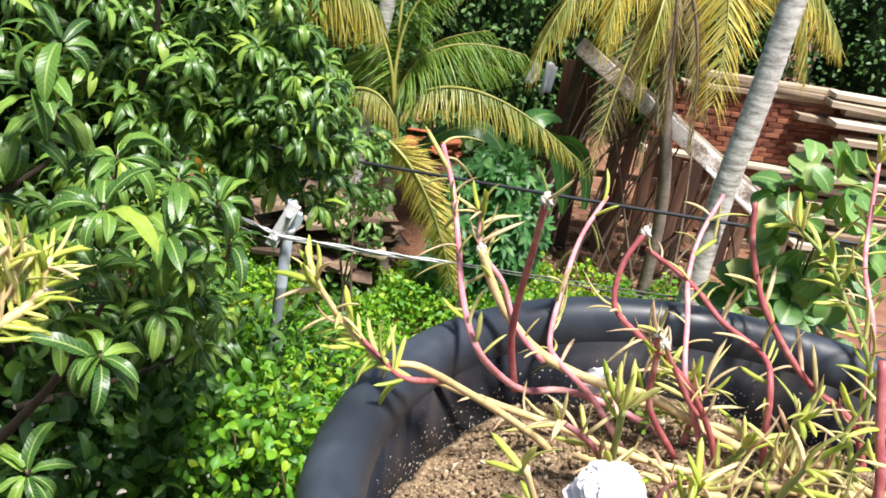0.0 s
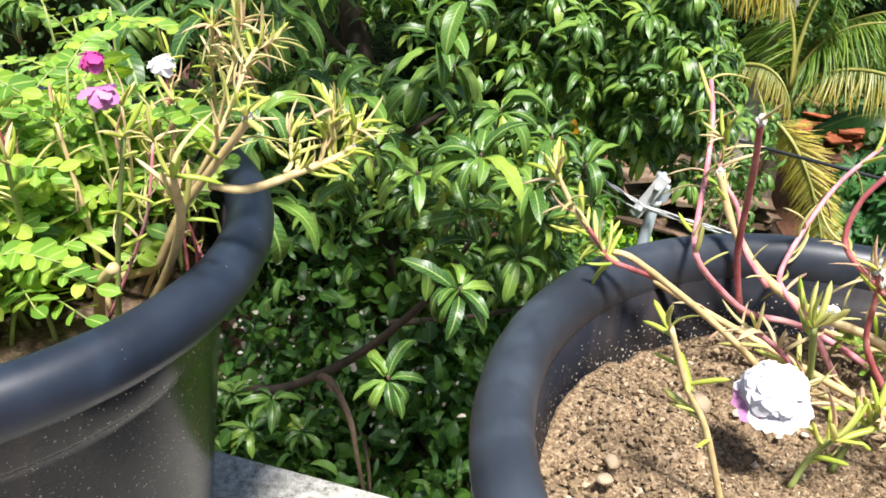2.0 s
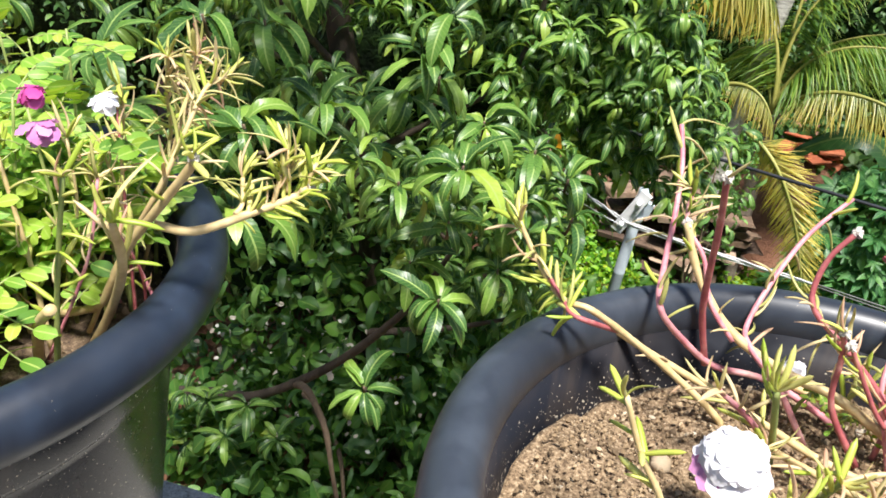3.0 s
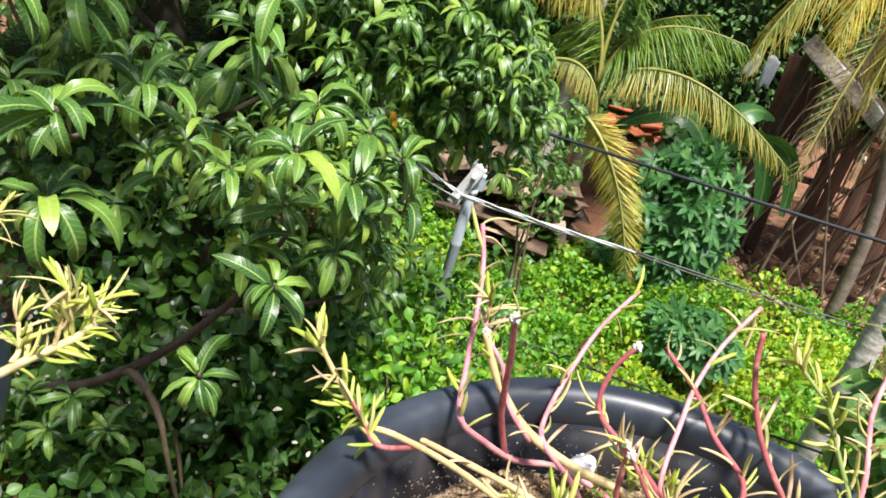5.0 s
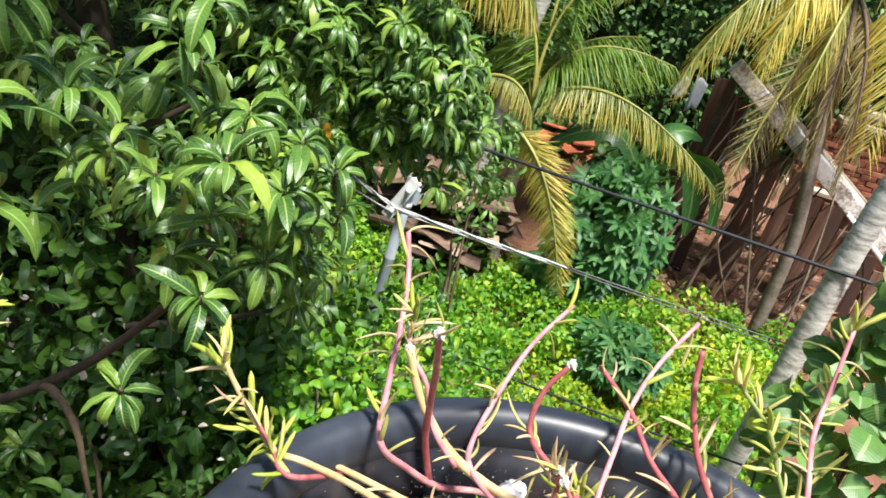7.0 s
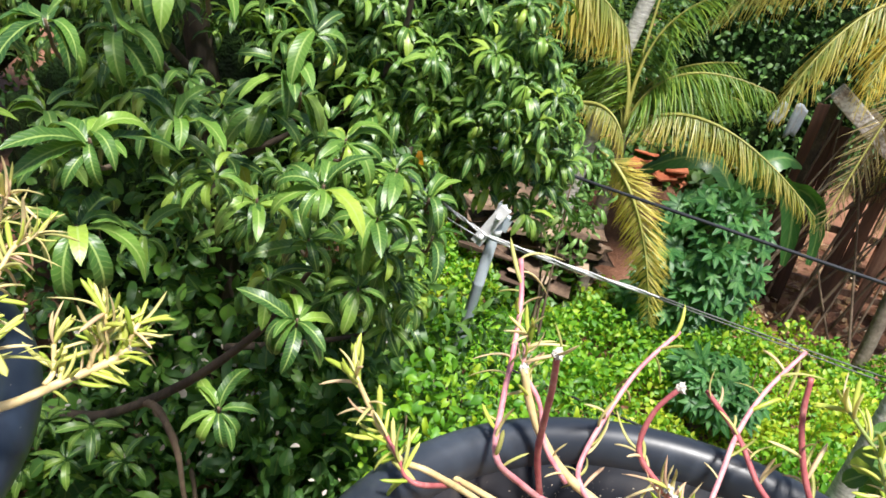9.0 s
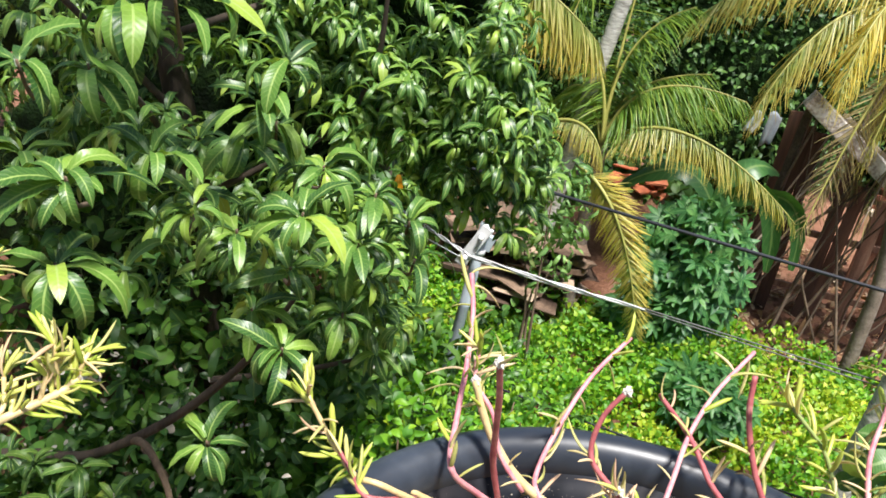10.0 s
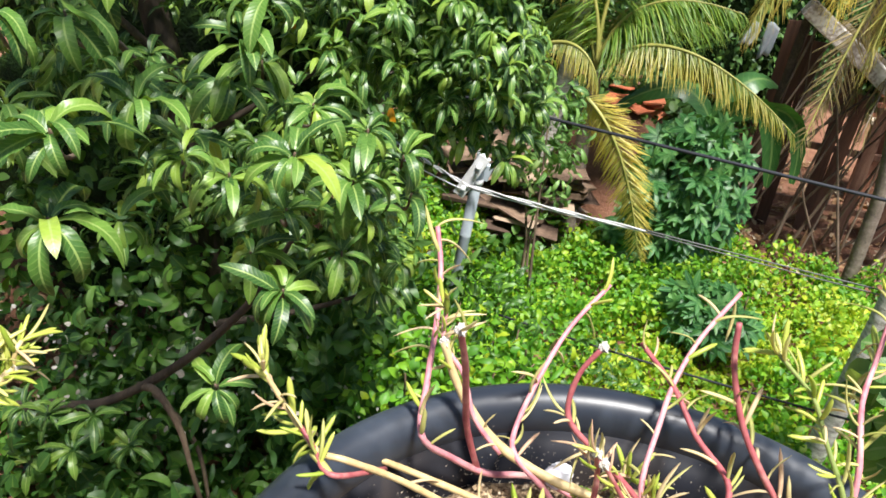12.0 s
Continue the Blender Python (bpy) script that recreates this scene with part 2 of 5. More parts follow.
M_STEMP = surface("pink_stem", [(0.3, (0.50, 0.13, 0.17)), (0.52, (0.64, 0.27, 0.29)), (0.78, (0.76, 0.50, 0.42))], 0.55, 60, 300, 0.25, 0.001)
M_STEMR = surface("dark_red_stem", [(0.3, (0.26, 0.04, 0.055)), (0.55, (0.42, 0.12, 0.12)), (0.8, (0.62, 0.34, 0.28))], 0.5, 60, 300, 0.25, 0.001)
M_STEMT = surface("tan_stem", [(0.3, (0.44, 0.30, 0.13)), (0.55, (0.63, 0.48, 0.23)), (0.8, (0.77, 0.62, 0.38))], 0.55, 60, 300, 0.25, 0.001)
M_STEMG = surface("green_stem", [(0.3, (0.18, 0.25, 0.06)), (0.7, (0.36, 0.40, 0.13))], 0.5, 45, 300, 0.2, 0.001)
M_CUT = surface("dry_white_tip", [(0.3, (0.45, 0.38, 0.30)), (0.6, (0.72, 0.68, 0.62)), (0.8, (0.85, 0.83, 0.8))], 0.9, 200, 900, 0.5, 0.001)
M_PALEBIT = leaf_mat("pale_sun_flecks", [(0.0, (0.42, 0.34, 0.28)), (0.6, (0.62, 0.55, 0.48)), (1.0, (0.74, 0.71, 0.66))], rough=0.8, trans=0.2, glow=(1.0, 1.0, 1.0))
M_LITTER = leaf_mat("dry_litter", [(0.0, (0.20, 0.11, 0.05)), (0.7, (0.36, 0.22, 0.11)), (1.0, (0.55, 0.45, 0.33))], rough=0.8, trans=0.05)


def pot_plastic(name, film, tint, sheen, gleam=0.4, low=None, speck_at=0.735):
    """Black plastic with pale specks and a dusty film that also paints the rims' sky sheen; low: heights between which
    the specks thin out.
    """
    m, nt, bs = nodes_of(name)
    big, fine, speck = noise_node(nt, 14, 5), noise_node(nt, 160, 3), noise_node(nt, 620, 1)
    dust_sheen = ramp(nt, big, [(0.42, (0, 0, 0)), (0.75, (1, 1, 1))])
    col = mix_col(nt, math_node(nt, "ADD", math_node(nt, "MULTIPLY", dust_sheen, film), film * 0.25), (0.009, 0.012, 0.019), tint)
    if low:
        tc, sep, mp = nt.nodes.new("ShaderNodeTexCoord"), nt.nodes.new("ShaderNodeSeparateXYZ"), nt.nodes.new("ShaderNodeMapRange")
        link(nt, tc.outputs["Object"], sep.inputs[0])
        link(nt, sep.outputs[2], mp.inputs[0])
        mp.inputs[1].default_value, mp.inputs[2].default_value, mp.inputs[3].default_value, mp.inputs[4].default_value = low[0], low[1], 0.08, -0.06
        speck = math_node(nt, "ADD", speck, mp.outputs[0])
    col = mix_col(nt, ramp(nt, speck, [(speck_at, (0, 0, 0)), (speck_at + 0.03, (1, 1, 1))]), col, (0.50, 0.44, 0.34))
    streak = noise_node(nt, 45, 4, stretch=(1, 1, 0.12))
    col = mix_col(nt, ramp(nt, streak, [(0.52, (0, 0, 0)), (0.75, (0.35, 0.35, 0.35))]), col, tint)
    link(nt, col, bs.inputs["Base Color"])
    rr = math_node(nt, "ADD", math_node(nt, "MULTIPLY", dust_sheen, 0.12), math_node(nt, "MULTIPLY", fine, 0.14))
    link(nt, math_node(nt, "ADD", rr, sheen), bs.inputs["Roughness"])
    bump(nt, fine, bs, 0.06, 0.001)
    bs.inputs["Specular IOR Level"].default_value = gleam
    return m


# the two rims' bluish film puts the sky's sheen into their colour
M_POT = pot_plastic("black_pot_plastic", 0.42, (0.095, 0.115, 0.145), 0.34, 0.55, speck_at=0.82)
M_POTBLUE = pot_plastic("black_pot_plastic_blue_sheen", 0.30, (0.040, 0.062, 0.105), 0.32, 0.45, speck_at=0.80)
M_POTWALL = pot_plastic("black_pot_inner_wall", 0.17, (0.12, 0.09, 0.066), 0.45, 0.1, low=(0.212, 0.242), speck_at=0.725)
M_POTBODY = pot_plastic("dusty_pot_plastic", 0.06, (0.13, 0.09, 0.07), 0.12, 0.3, speck_at=0.70)


def mesh_from(name, verts, faces, material, uvs=None, smooth=True):
    """faces: array of quads (n, 4) or a list of polygons. uvs: one pair per vertex."""
    me = bpy.data.meshes.new(name)
    me.from_pydata([tuple(v) for v in verts], [], [tuple(int(i) for i in f) for f in faces])
    if uvs is not None:
        idx = np.empty(len(me.loops), dtype=np.int32)
        me.loops.foreach_get("vertex_index", idx)
        me.uv_layers.new(name="UVMap").data.foreach_set("uv", np.asarray(uvs, dtype=np.float32)[idx].ravel())
    if smooth:
        me.polygons.foreach_set("use_smooth", np.ones(len(me.polygons), dtype=bool))
    me.materials.append(material)
    me.update()
    return me


def quads_mesh(name, verts, quads, uvs, material):
    """Fast mesh of many quads from arrays."""
    me = bpy.data.meshes.new(name)
    n = len(quads)
    me.vertices.add(len(verts))
    me.vertices.foreach_set("co", np.asarray(verts, dtype=np.float32).ravel())
    me.loops.add(4 * n)
    me.loops.foreach_set("vertex_index", np.asarray(quads, dtype=np.int32).ravel())
    me.polygons.add(n)
    me.polygons.foreach_set("loop_start", np.arange(0, 4 * n, 4, dtype=np.int32))
    me.polygons.foreach_set("use_smooth", np.ones(n, dtype=bool))
    me.uv_layers.new(name="UVMap").data.foreach_set("uv", np.asarray(uvs, dtype=np.float32)[np.asarray(quads).ravel()].ravel())
    me.materials.append(material)
    me.validate()
    me.update()
    return me


def under(name, data, parent=None, label="", m=None):
    ob = new(name, data)
    ob.parent = parent
    if m is not None:
        ob.matrix_basis = m
    if label:
        tagged(ob, label)
    return ob


def thing(name, label, category, group="", at=(0, 0, 0)):
    ob = new(name)
    ob.empty_display_size = 0.1
    ob.location = at
    return tagged(ob, label, category, group)


def strip_leaf(length, width, n=6, fold=0.25, droop=0.5, tip=1.6, wave=0.0, base=0.12, blunt=0.6, curl=0.0):
    """Blade along +y with a fold along the midrib and a droop; returns verts, quads, uvs."""
    v, uv, q = [], [], []
    for i in range(n + 1):
        s = i / n
        w = width * 0.5 * max(0.0, math.sin(math.pi * (base + (1 - base) * s) ** (1 / tip * 1.3))) ** blunt
        if i == n:
            w = width * 0.012
        a = droop * s
        y = length * (math.sin(a) / droop if droop else s)
        z = -length * (1 - math.cos(a)) / droop if droop else 0.0
        for k, x in enumerate((-1, -0.5, 0, 0.5, 1)):
            lift = fold * w * abs(x) + wave * w * math.sin(s * 19 + x * 3) * abs(x)
            v.append((w * x + curl * length * s * s, y, z + lift))
            uv.append((0.5 + 0.5 * x, s))
        if i:
            r = 5 * (i - 1)
            q += [(r + k, r + k + 1, r + k + 6, r + k + 5) for k in range(4)]
    return np.array(v), np.array(q), np.array(uv)


def narrow_leaf(length, width, n=4, droop=0.5):
    """Leaflet of one folded strip of quads along +y."""
    v, uv, q = [], [], []
    for i in range(n + 1):
        s = i / n
        w = width * 0.5 * (1 - s ** 2.2) * (0.55 + 0.45 * min(1, s * 4)) + 0.0006
        a = droop * s
        y, z = length * math.sin(a) / droop, -length * (1 - math.cos(a)) / droop
        for x in (-1, 0, 1):
            v.append((w * x, y, z + 0.3 * w * abs(x)))
            uv.append((0.5 + 0.5 * x, s))
        if i:
            r = 3 * (i - 1)
            q += [(r, r + 1, r + 4, r + 3), (r + 1, r + 2, r + 5, r + 4)]
    return np.array(v), np.array(q), np.array(uv)


def plump_leaf(length, radius, bend=0.3, n=8, sides=6):
    """Fleshy pointed needle of a moss rose along +y."""
    v, uv, q = [], [], []
    for i in range(n + 1):
        s = i / n
        r = radius * float(np.interp(s, (0, 0.1, 0.35, 0.7, 0.9, 0.97, 1.0), (0.5, 0.75, 1.0, 0.97, 0.78, 0.5, 0.12)))
        for k in range(sides):
            a = 2 * math.pi * k / sides
            v.append((r * math.cos(a), length * s, r * 0.75 * math.sin(a) - bend * length * s * s))
            uv.append((0.1 + 0.3 * k / sides, s))
        if i:
            b = sides * (i - 1)
            q += [(b + k, b + (k + 1) % sides, b + sides + (k + 1) % sides, b + sides + k) for k in range(sides)]
    return np.array(v), np.array(q), np.array(uv)


def palmate_leaf(size, lobes=8):
    """Star-shaped leaf of the castor plant lying in the xy plane, stalk at the origin."""
    v, uv, q = [], [], []
    for k in range(lobes):
        a = math.radians(-150 + 300 * k / (lobes - 1)) + math.pi / 2
        ln = size * (0.62 + 0.38 * math.cos((a - math.pi / 2) * 0.62))
        d, p = np.array((math.cos(a), math.sin(a))), np.array((-math.sin(a), math.cos(a)))
        wd = size * 0.165
        rings = [(0.0, 0.1), (0.3, 0.85), (0.55, 1.0), (0.8, 0.55), (1.0, 0.02)]
        b = len(v)
        for s, w in rings:
            zz = -0.15 * size * s * s
            for x in (-1, 0, 1):
                c = d * ln * s + p * wd * w * x
                v.append((c[0], c[1], zz + 0.25 * wd * w * abs(x)))
                uv.append((0.5 + 0.5 * x, s))
        for i in range(len(rings) - 1):
            r = b + 3 * i
            q += [(r, r + 1, r + 4, r + 3), (r + 1, r + 2, r + 5, r + 4)]
    return np.array(v), np.array(q), np.array(uv)


def frames_of(dirs, ups, pos, scale):
    """Matrices (n, 4, 4) with local +y along dirs and local +z close to ups."""
    y = dirs / np.linalg.norm(dirs, axis=1)[:, None]
    x = np.cross(y, ups)
    x /= np.linalg.norm(x, axis=1)[:, None] + 1e-9
    z = np.cross(x, y)
    m = np.zeros((len(pos), 4, 4))
    sc = np.asarray(scale).reshape(-1, 1)
    m[:, :3, 0], m[:, :3, 1], m[:, :3, 2], m[:, :3, 3], m[:, 3, 3] = x * sc, y * sc, z * sc, pos, 1
    return m


def scattered(name, templates, mats, material):
    """One mesh of leaf templates set at many matrices."""
    vs, qs, us, base = [], [], [], 0
    pick = rng.integers(0, len(templates), len(mats))
    for k, (v, q, u) in enumerate(templates):
        ms = mats[pick == k]
        if not len(ms):
            continue
        w = np.einsum("nij,vj->nvi", ms[:, :3, :3], v) + ms[:, None, :3, 3]
        vs.append(w.reshape(-1, 3))
        qs.append((q[None] + (np.arange(len(ms)) * len(v))[:, None, None] + base).reshape(-1, 4))
        us.append(np.tile(u, (len(ms), 1)))
        base += len(ms) * len(v)
    return quads_mesh(name, np.concatenate(vs), np.concatenate(qs), np.concatenate(us), material)


def smooth_path(points, per=6):
    p = np.array(points, float)
    p = np.vstack([2 * p[0] - p[1], p, 2 * p[-1] - p[-2]])
    out = []
    for i in range(1, len(p) - 2):
        for k in range(per):
            t = k / per
            out.append(0.5 * (2 * p[i] + (p[i + 1] - p[i - 1]) * t + (2 * p[i - 1] - 5 * p[i] + 4 * p[i + 1] - p[i + 2]) * t * t + (3 * p[i] - p[i - 1] - 3 * p[i + 1] + p[i + 2]) * t ** 3))
    out.append(p[-2])
    return np.array(out)


def tube(name, path, radii, material, sides=8, knots=0.0, seed=1, cap=True):
    """Round tube along a path; radii: one per point, or a pair for the two ends."""
    path = np.asarray(path, float)
    n = len(path)
    if len(radii) == 2:
        radii = np.linspace(radii[0], radii[1], n)
    r2 = np.random.default_rng(seed)
    tan = np.gradient(path, axis=0)
    tan /= np.linalg.norm(tan, axis=1)[:, None] + 1e-12
    ref = np.array((0.31, 0.2, 0.93)) if abs(tan[0] @ (0.31, 0.2, 0.93)) < 0.9 else np.array((1.0, 0, 0))
    v = []
    for i in range(n):
        a = np.cross(tan[i], ref)
        a /= np.linalg.norm(a)
        b = np.cross(tan[i], a)
        ref = np.cross(a, tan[i])
        rr = radii[i] * (1 + knots * r2.uniform(-1, 1))
        for k in range(sides):
            t = 2 * math.pi * k / sides
            v.append(path[i] + rr * (math.cos(t) * a + math.sin(t) * b))
    f = [(sides * i + k, sides * i + (k + 1) % sides, sides * (i + 1) + (k + 1) % sides, sides * (i + 1) + k) for i in range(n - 1) for k in range(sides)]
    if cap:
        f += [tuple(range(sides))[::-1], tuple(range(sides * (n - 1), sides * n))]
    return mesh_from(name, v, f, material)


def lathe(name, profile, material, seg=96, wobble=0.0):
    """Surface of revolution about z through (radius, height) pairs."""
    v, f = [], []
    n = len(profile)
    for k in range(seg):
        a = 2 * math.pi * k / seg
        d = 1 + wobble * math.sin(3 * a + 0.7)
        v += [(r * d * math.cos(a), r * d * math.sin(a), z) for r, z in profile]
    for k in range(seg):
        b, c = n * k, n * ((k + 1) % seg)
        f += [(b + i, c + i, c + i + 1, b + i + 1) for i in range(n - 1)]
    return mesh_from(name, v, f, material)


def box(name, size, material, bevel=0.01, jitter=0.0, seed=1):
    bm = bmesh.new()
    bmesh.ops.create_cube(bm, size=1.0)
    r = random.Random(seed)
    for v in bm.verts:
        v.co = Vector((v.co.x * size[0] + r.uniform(-jitter, jitter), v.co.y * size[1] + r.uniform(-jitter, jitter), v.co.z * size[2] + r.uniform(-jitter, jitter)))
    if bevel:
        bmesh.ops.bevel(bm, geom=bm.edges[:], offset=bevel, segments=1, affect="EDGES")
    me = bpy.data.meshes.new(name)
    bm.to_mesh(me)
    bm.free()
    me.materials.append(material)
    return me


def unit_rand(n):
    d = rng.normal(size=(n, 3))
    return d / np.linalg.norm(d, axis=1)[:, None]


def in_shell(centre, radii, n, inner=0.55):
    d = unit_rand(n)
    r = rng.uniform(inner ** 3, 1, n) ** (1 / 3)
    return np.array(centre) + d * r[:, None] * np.array(radii), d


# ---- ground, terrace and parapet ----
def ground():
    n = 90
    xs = np.concatenate([[-220, -60, -25], np.linspace(-9, 11, n), [30, 70, 220]])
    ys = np.concatenate([[-60, -12], np.linspace(-2, 22, n), [40, 90, 260]])
    v, f = [], []
    for y in ys:
        for x in xs:
            z = 0.10 * noise.noise((x * 0.5, y * 0.5, 0)) + 0.03 * noise.noise((x * 2.3, y * 2.3, 4)) if -9 < x < 11 and 1 < y < 22 else 0.0
            if 10 < y < 22:
                z += 0.07 * (y - 10) * min(1, max(0, (x - 1.0) / 2))
            v.append((x, y, z))
    w = len(xs)
    for j in range(len(ys) - 1):
        f += [(j * w + i, j * w + i + 1, (j + 1) * w + i + 1, (j + 1) * w + i) for i in range(w - 1)]
    tagged(new("ground", mesh_from("ground", v, f, M_EARTH)), "bare reddish brown earth of a yard", "ground", kind="structure")


ground()
LEDGE = 4.55
parapet = new("parapet", box("parapet", (9.0, 0.362, 1.25), M_CONCRETE, 0.003))
parapet.matrix_basis = pose(-0.162, 0.144, LEDGE - 0.625, 0, 0, 10.6)
tagged(parapet, "rough grey cement parapet carrying the flower pots", "parapet", kind="structure")
wall_below = new("wall_house", box("wall_house", (9.0, 0.24, 3.3), M_WALL, 0))
wall_below.matrix_basis = pose(-0.16, 0.134, 1.65, 0, 0, 10.6)
tagged(wall_below, "painted outer wall of the house below", "wall", kind="structure")
terrace = new("floor", box("floor", (9.0, 4.0, 0.15), M_FLOOR, 0))
terrace.matrix_basis = pose(0.23, -2.0, 3.325, 0, 0, 10.6)
tagged(terrace, "grey cement terrace floor", "floor", kind="structure")
back_wall = new("wall_back", box("wall_back", (9.0, 0.2, 2.6), M_WALL, 0))
back_wall.matrix_basis = pose(0.62, -4.06, 4.55, 0, 0, 10.6)
tagged(back_wall, "plain painted wall behind the terrace", "wall", kind="structure")


# ---- mango tree ----
def rosette(centre, n, size, out):
    """Directions and ups of a whorl of long drooping leaves; out: the way the shoot points."""
    out = np.array(out, float) / np.linalg.norm(out)
    a = np.cross(out, (0.3, 0.1, 1.0))
    a /= np.linalg.norm(a)
    b = np.cross(out, a)
    t = np.arange(n) * 2.39996 + rng.uniform(0, 6) + 0.25 * rng.normal(size=n)
    lift = rng.uniform(0.05, 1.05, n)
    d = (np.cos(t)[:, None] * a + np.sin(t)[:, None] * b) * np.sqrt(1 - 0.5 * lift[:, None] ** 2) + out * lift[:, None]
    ups = out * 0.6 + 0.3 * rng.normal(size=(n, 3)) + np.array((0, 0, 1.0))
    pos = np.array(centre) + d * 0.02 - out * rng.uniform(0, 0.06, n)[:, None]
    return frames_of(d, ups, pos, size * rng.uniform(0.6, 1.2, n))


BLADES = ((0.245, 0.35, 2.1, 0.05), (0.23, 0.5, 2.6, -0.08), (0.265, 0.25, 1.6, 0.0), (0.215, 0.5, 3.0, 0.10), (0.24, 0.4, 2.3, -0.12), (0.23, 0.3, 1.3, 0.06))
MANGO_LEAVES = [strip_leaf(1.0, w, 11, fd, dr, 1.2, 0.2, 0.06, 0.55, cu) for w, fd, dr, cu in BLADES]
BOUGH_LEAVES = [strip_leaf(1.0, w, 7, fd, dr, 1.2, 0.14, 0.06, 0.58, cu) for w, fd, dr, cu in BLADES]


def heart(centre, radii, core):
    """Uneven mass filling a crown, near black for the shade deep between its leaves."""
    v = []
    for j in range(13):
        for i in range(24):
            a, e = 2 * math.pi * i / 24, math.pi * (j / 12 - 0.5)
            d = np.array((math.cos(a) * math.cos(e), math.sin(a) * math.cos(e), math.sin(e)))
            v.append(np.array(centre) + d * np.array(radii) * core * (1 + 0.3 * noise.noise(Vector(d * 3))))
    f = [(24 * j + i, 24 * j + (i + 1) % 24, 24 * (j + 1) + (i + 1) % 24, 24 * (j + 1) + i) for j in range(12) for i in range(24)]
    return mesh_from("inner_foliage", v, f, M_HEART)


def mango_tree():
    tree = thing("mango_tree", "large mango tree with glossy drooping green leaves", "tree", at=(-2.6, 5.2, 0))
    inv = Matrix.Translation((2.6, -5.2, 0))
    trunk = smooth_path([(-2.6, 5.2, -0.1), (-2.65, 5.2, 0.8), (-2.7, 5.2, 1.6), (-2.85, 5.2, 2.6), (-3.2, 5.2, 4.0), (-3.5, 5.3, 6.0)])
    under("trunk", tube("trunk", trunk, (0.19, 0.06), M_SHADEBARK, 12, 0.06), tree).matrix_parent_inverse = inv
    limbs = [
        [(-4.35, 4.5, -0.1), (-3.75, 4.15, 0.45), (-3.2, 3.9, 0.86), (-2.65, 3.7, 1.22), (-2.03, 3.6, 1.80), (-1.52, 3.5, 2.47), (-1.25, 3.4, 3.0)],
        [(-2.35, 3.68, 1.48), (-2.13, 3.52, 1.62), (-1.95, 3.45, 1.45), (-1.86, 3.42, 1.15), (-1.75, 3.5, 0.4)],
        [(-2.85, 5.2, 2.4), (-1.95, 5.3, 3.1), (-1.4, 5.4, 3.5), (-0.9, 5.4, 3.7)],
        [(-2.85, 5.2, 2.6), (-2.6, 4.2, 3.4), (-2.2, 3.4, 3.8)],
        [(-3.05, 5.2, 3.6), (-1.75, 5.5, 4.3), (-1.0, 5.5, 4.8)],
        [(-2.95, 5.2, 3.0), (-3.1, 4.2, 3.9), (-3.4, 3.6, 4.5)],
        [(-1.75, 5.35, 3.3), (-1.55, 5.1, 3.8), (-1.5, 4.95, 4.4)],
        [(-2.15, 4.3, 1.6), (-1.6, 4.5, 1.75), (-1.1, 4.4, 2.1)],
        [(-2.58, 4.2, 0.94), (-2.26, 4.05, 0.83), (-2.07, 3.9, 0.77), (-1.96, 3.8, 0.48)],
        [(-3.06, 4.35, 0.52), (-2.68, 4.2, 0.64), (-2.41, 4.0, 0.53)],
    ]
    for i, p in enumerate(limbs):
        under("limb", tube("limb", smooth_path(p), (0.058 if i < 1 else 0.028, 0.012), M_BARK if i == 1 or i > 7 else M_SHADEBARK, 8, 0.08, i), tree).matrix_parent_inverse = inv
    # nearest whorls, leaf by leaf
    heads = [
        (-2.04, 2.5, 4.14, 0.26), (-1.63, 2.7, 3.84, 0.25), (-1.75, 2.3, 3.50, 0.25), (-1.70, 2.3, 3.85, 0.23), (-1.11, 3.0, 3.62, 0.25), (-1.40, 3.0, 3.46, 0.22),
        (-1.55, 3.3, 3.76, 0.23), (-1.44, 3.4, 3.83, 0.22), (-1.23, 3.5, 3.64, 0.22), (-1.68, 2.6, 4.42, 0.26), (-1.55, 2.7, 4.45, 0.26), (-2.19, 3.1, 3.98, 0.24),
        (-2.50, 2.4, 3.92, 0.25), (-2.58, 2.5, 3.62, 0.25), (-1.12, 2.95, 2.98, 0.22), (-1.48, 3.0, 2.29, 0.20), (-1.01, 3.4, 2.96, 0.18), (-0.99, 3.6, 3.53, 0.21),
        (-0.83, 3.7, 3.39, 0.20), (-0.77, 3.7, 3.20, 0.19), (-1.44, 3.3, 2.90, 0.19), (-0.98, 3.4, 3.35, 0.22), (-1.22, 3.2, 3.24, 0.21), (-1.71, 3.2, 3.47, 0.22),
    ]
    shapes = [quads_mesh("leaf", *t, M_MANGO) for t in MANGO_LEAVES]
    for c in heads:
        x, y, z, size = c
        out = Vector((0.12 + 0.15 * (x + 1.4), -0.35, 0.9)) + Vector(rng.normal(size=3) * 0.1)
        under("twig", tube("twig", smooth_path([(x, y, z), (x - 0.05, y + 0.12, z - 0.16), (x - 0.2, y + 0.4, z - 0.3)], 3), (0.006, 0.012), M_BARK, 5), tree).matrix_parent_inverse = inv
        for m in rosette((x, y, z), int(rng.integers(9, 13)), size * 1.26, out):
            under("leaf", shapes[rng.integers(6)], tree, m=Matrix(m.tolist())).matrix_parent_inverse = inv
    # the rest of the crown, with unseen upper whorls added to shade it
    mats = []
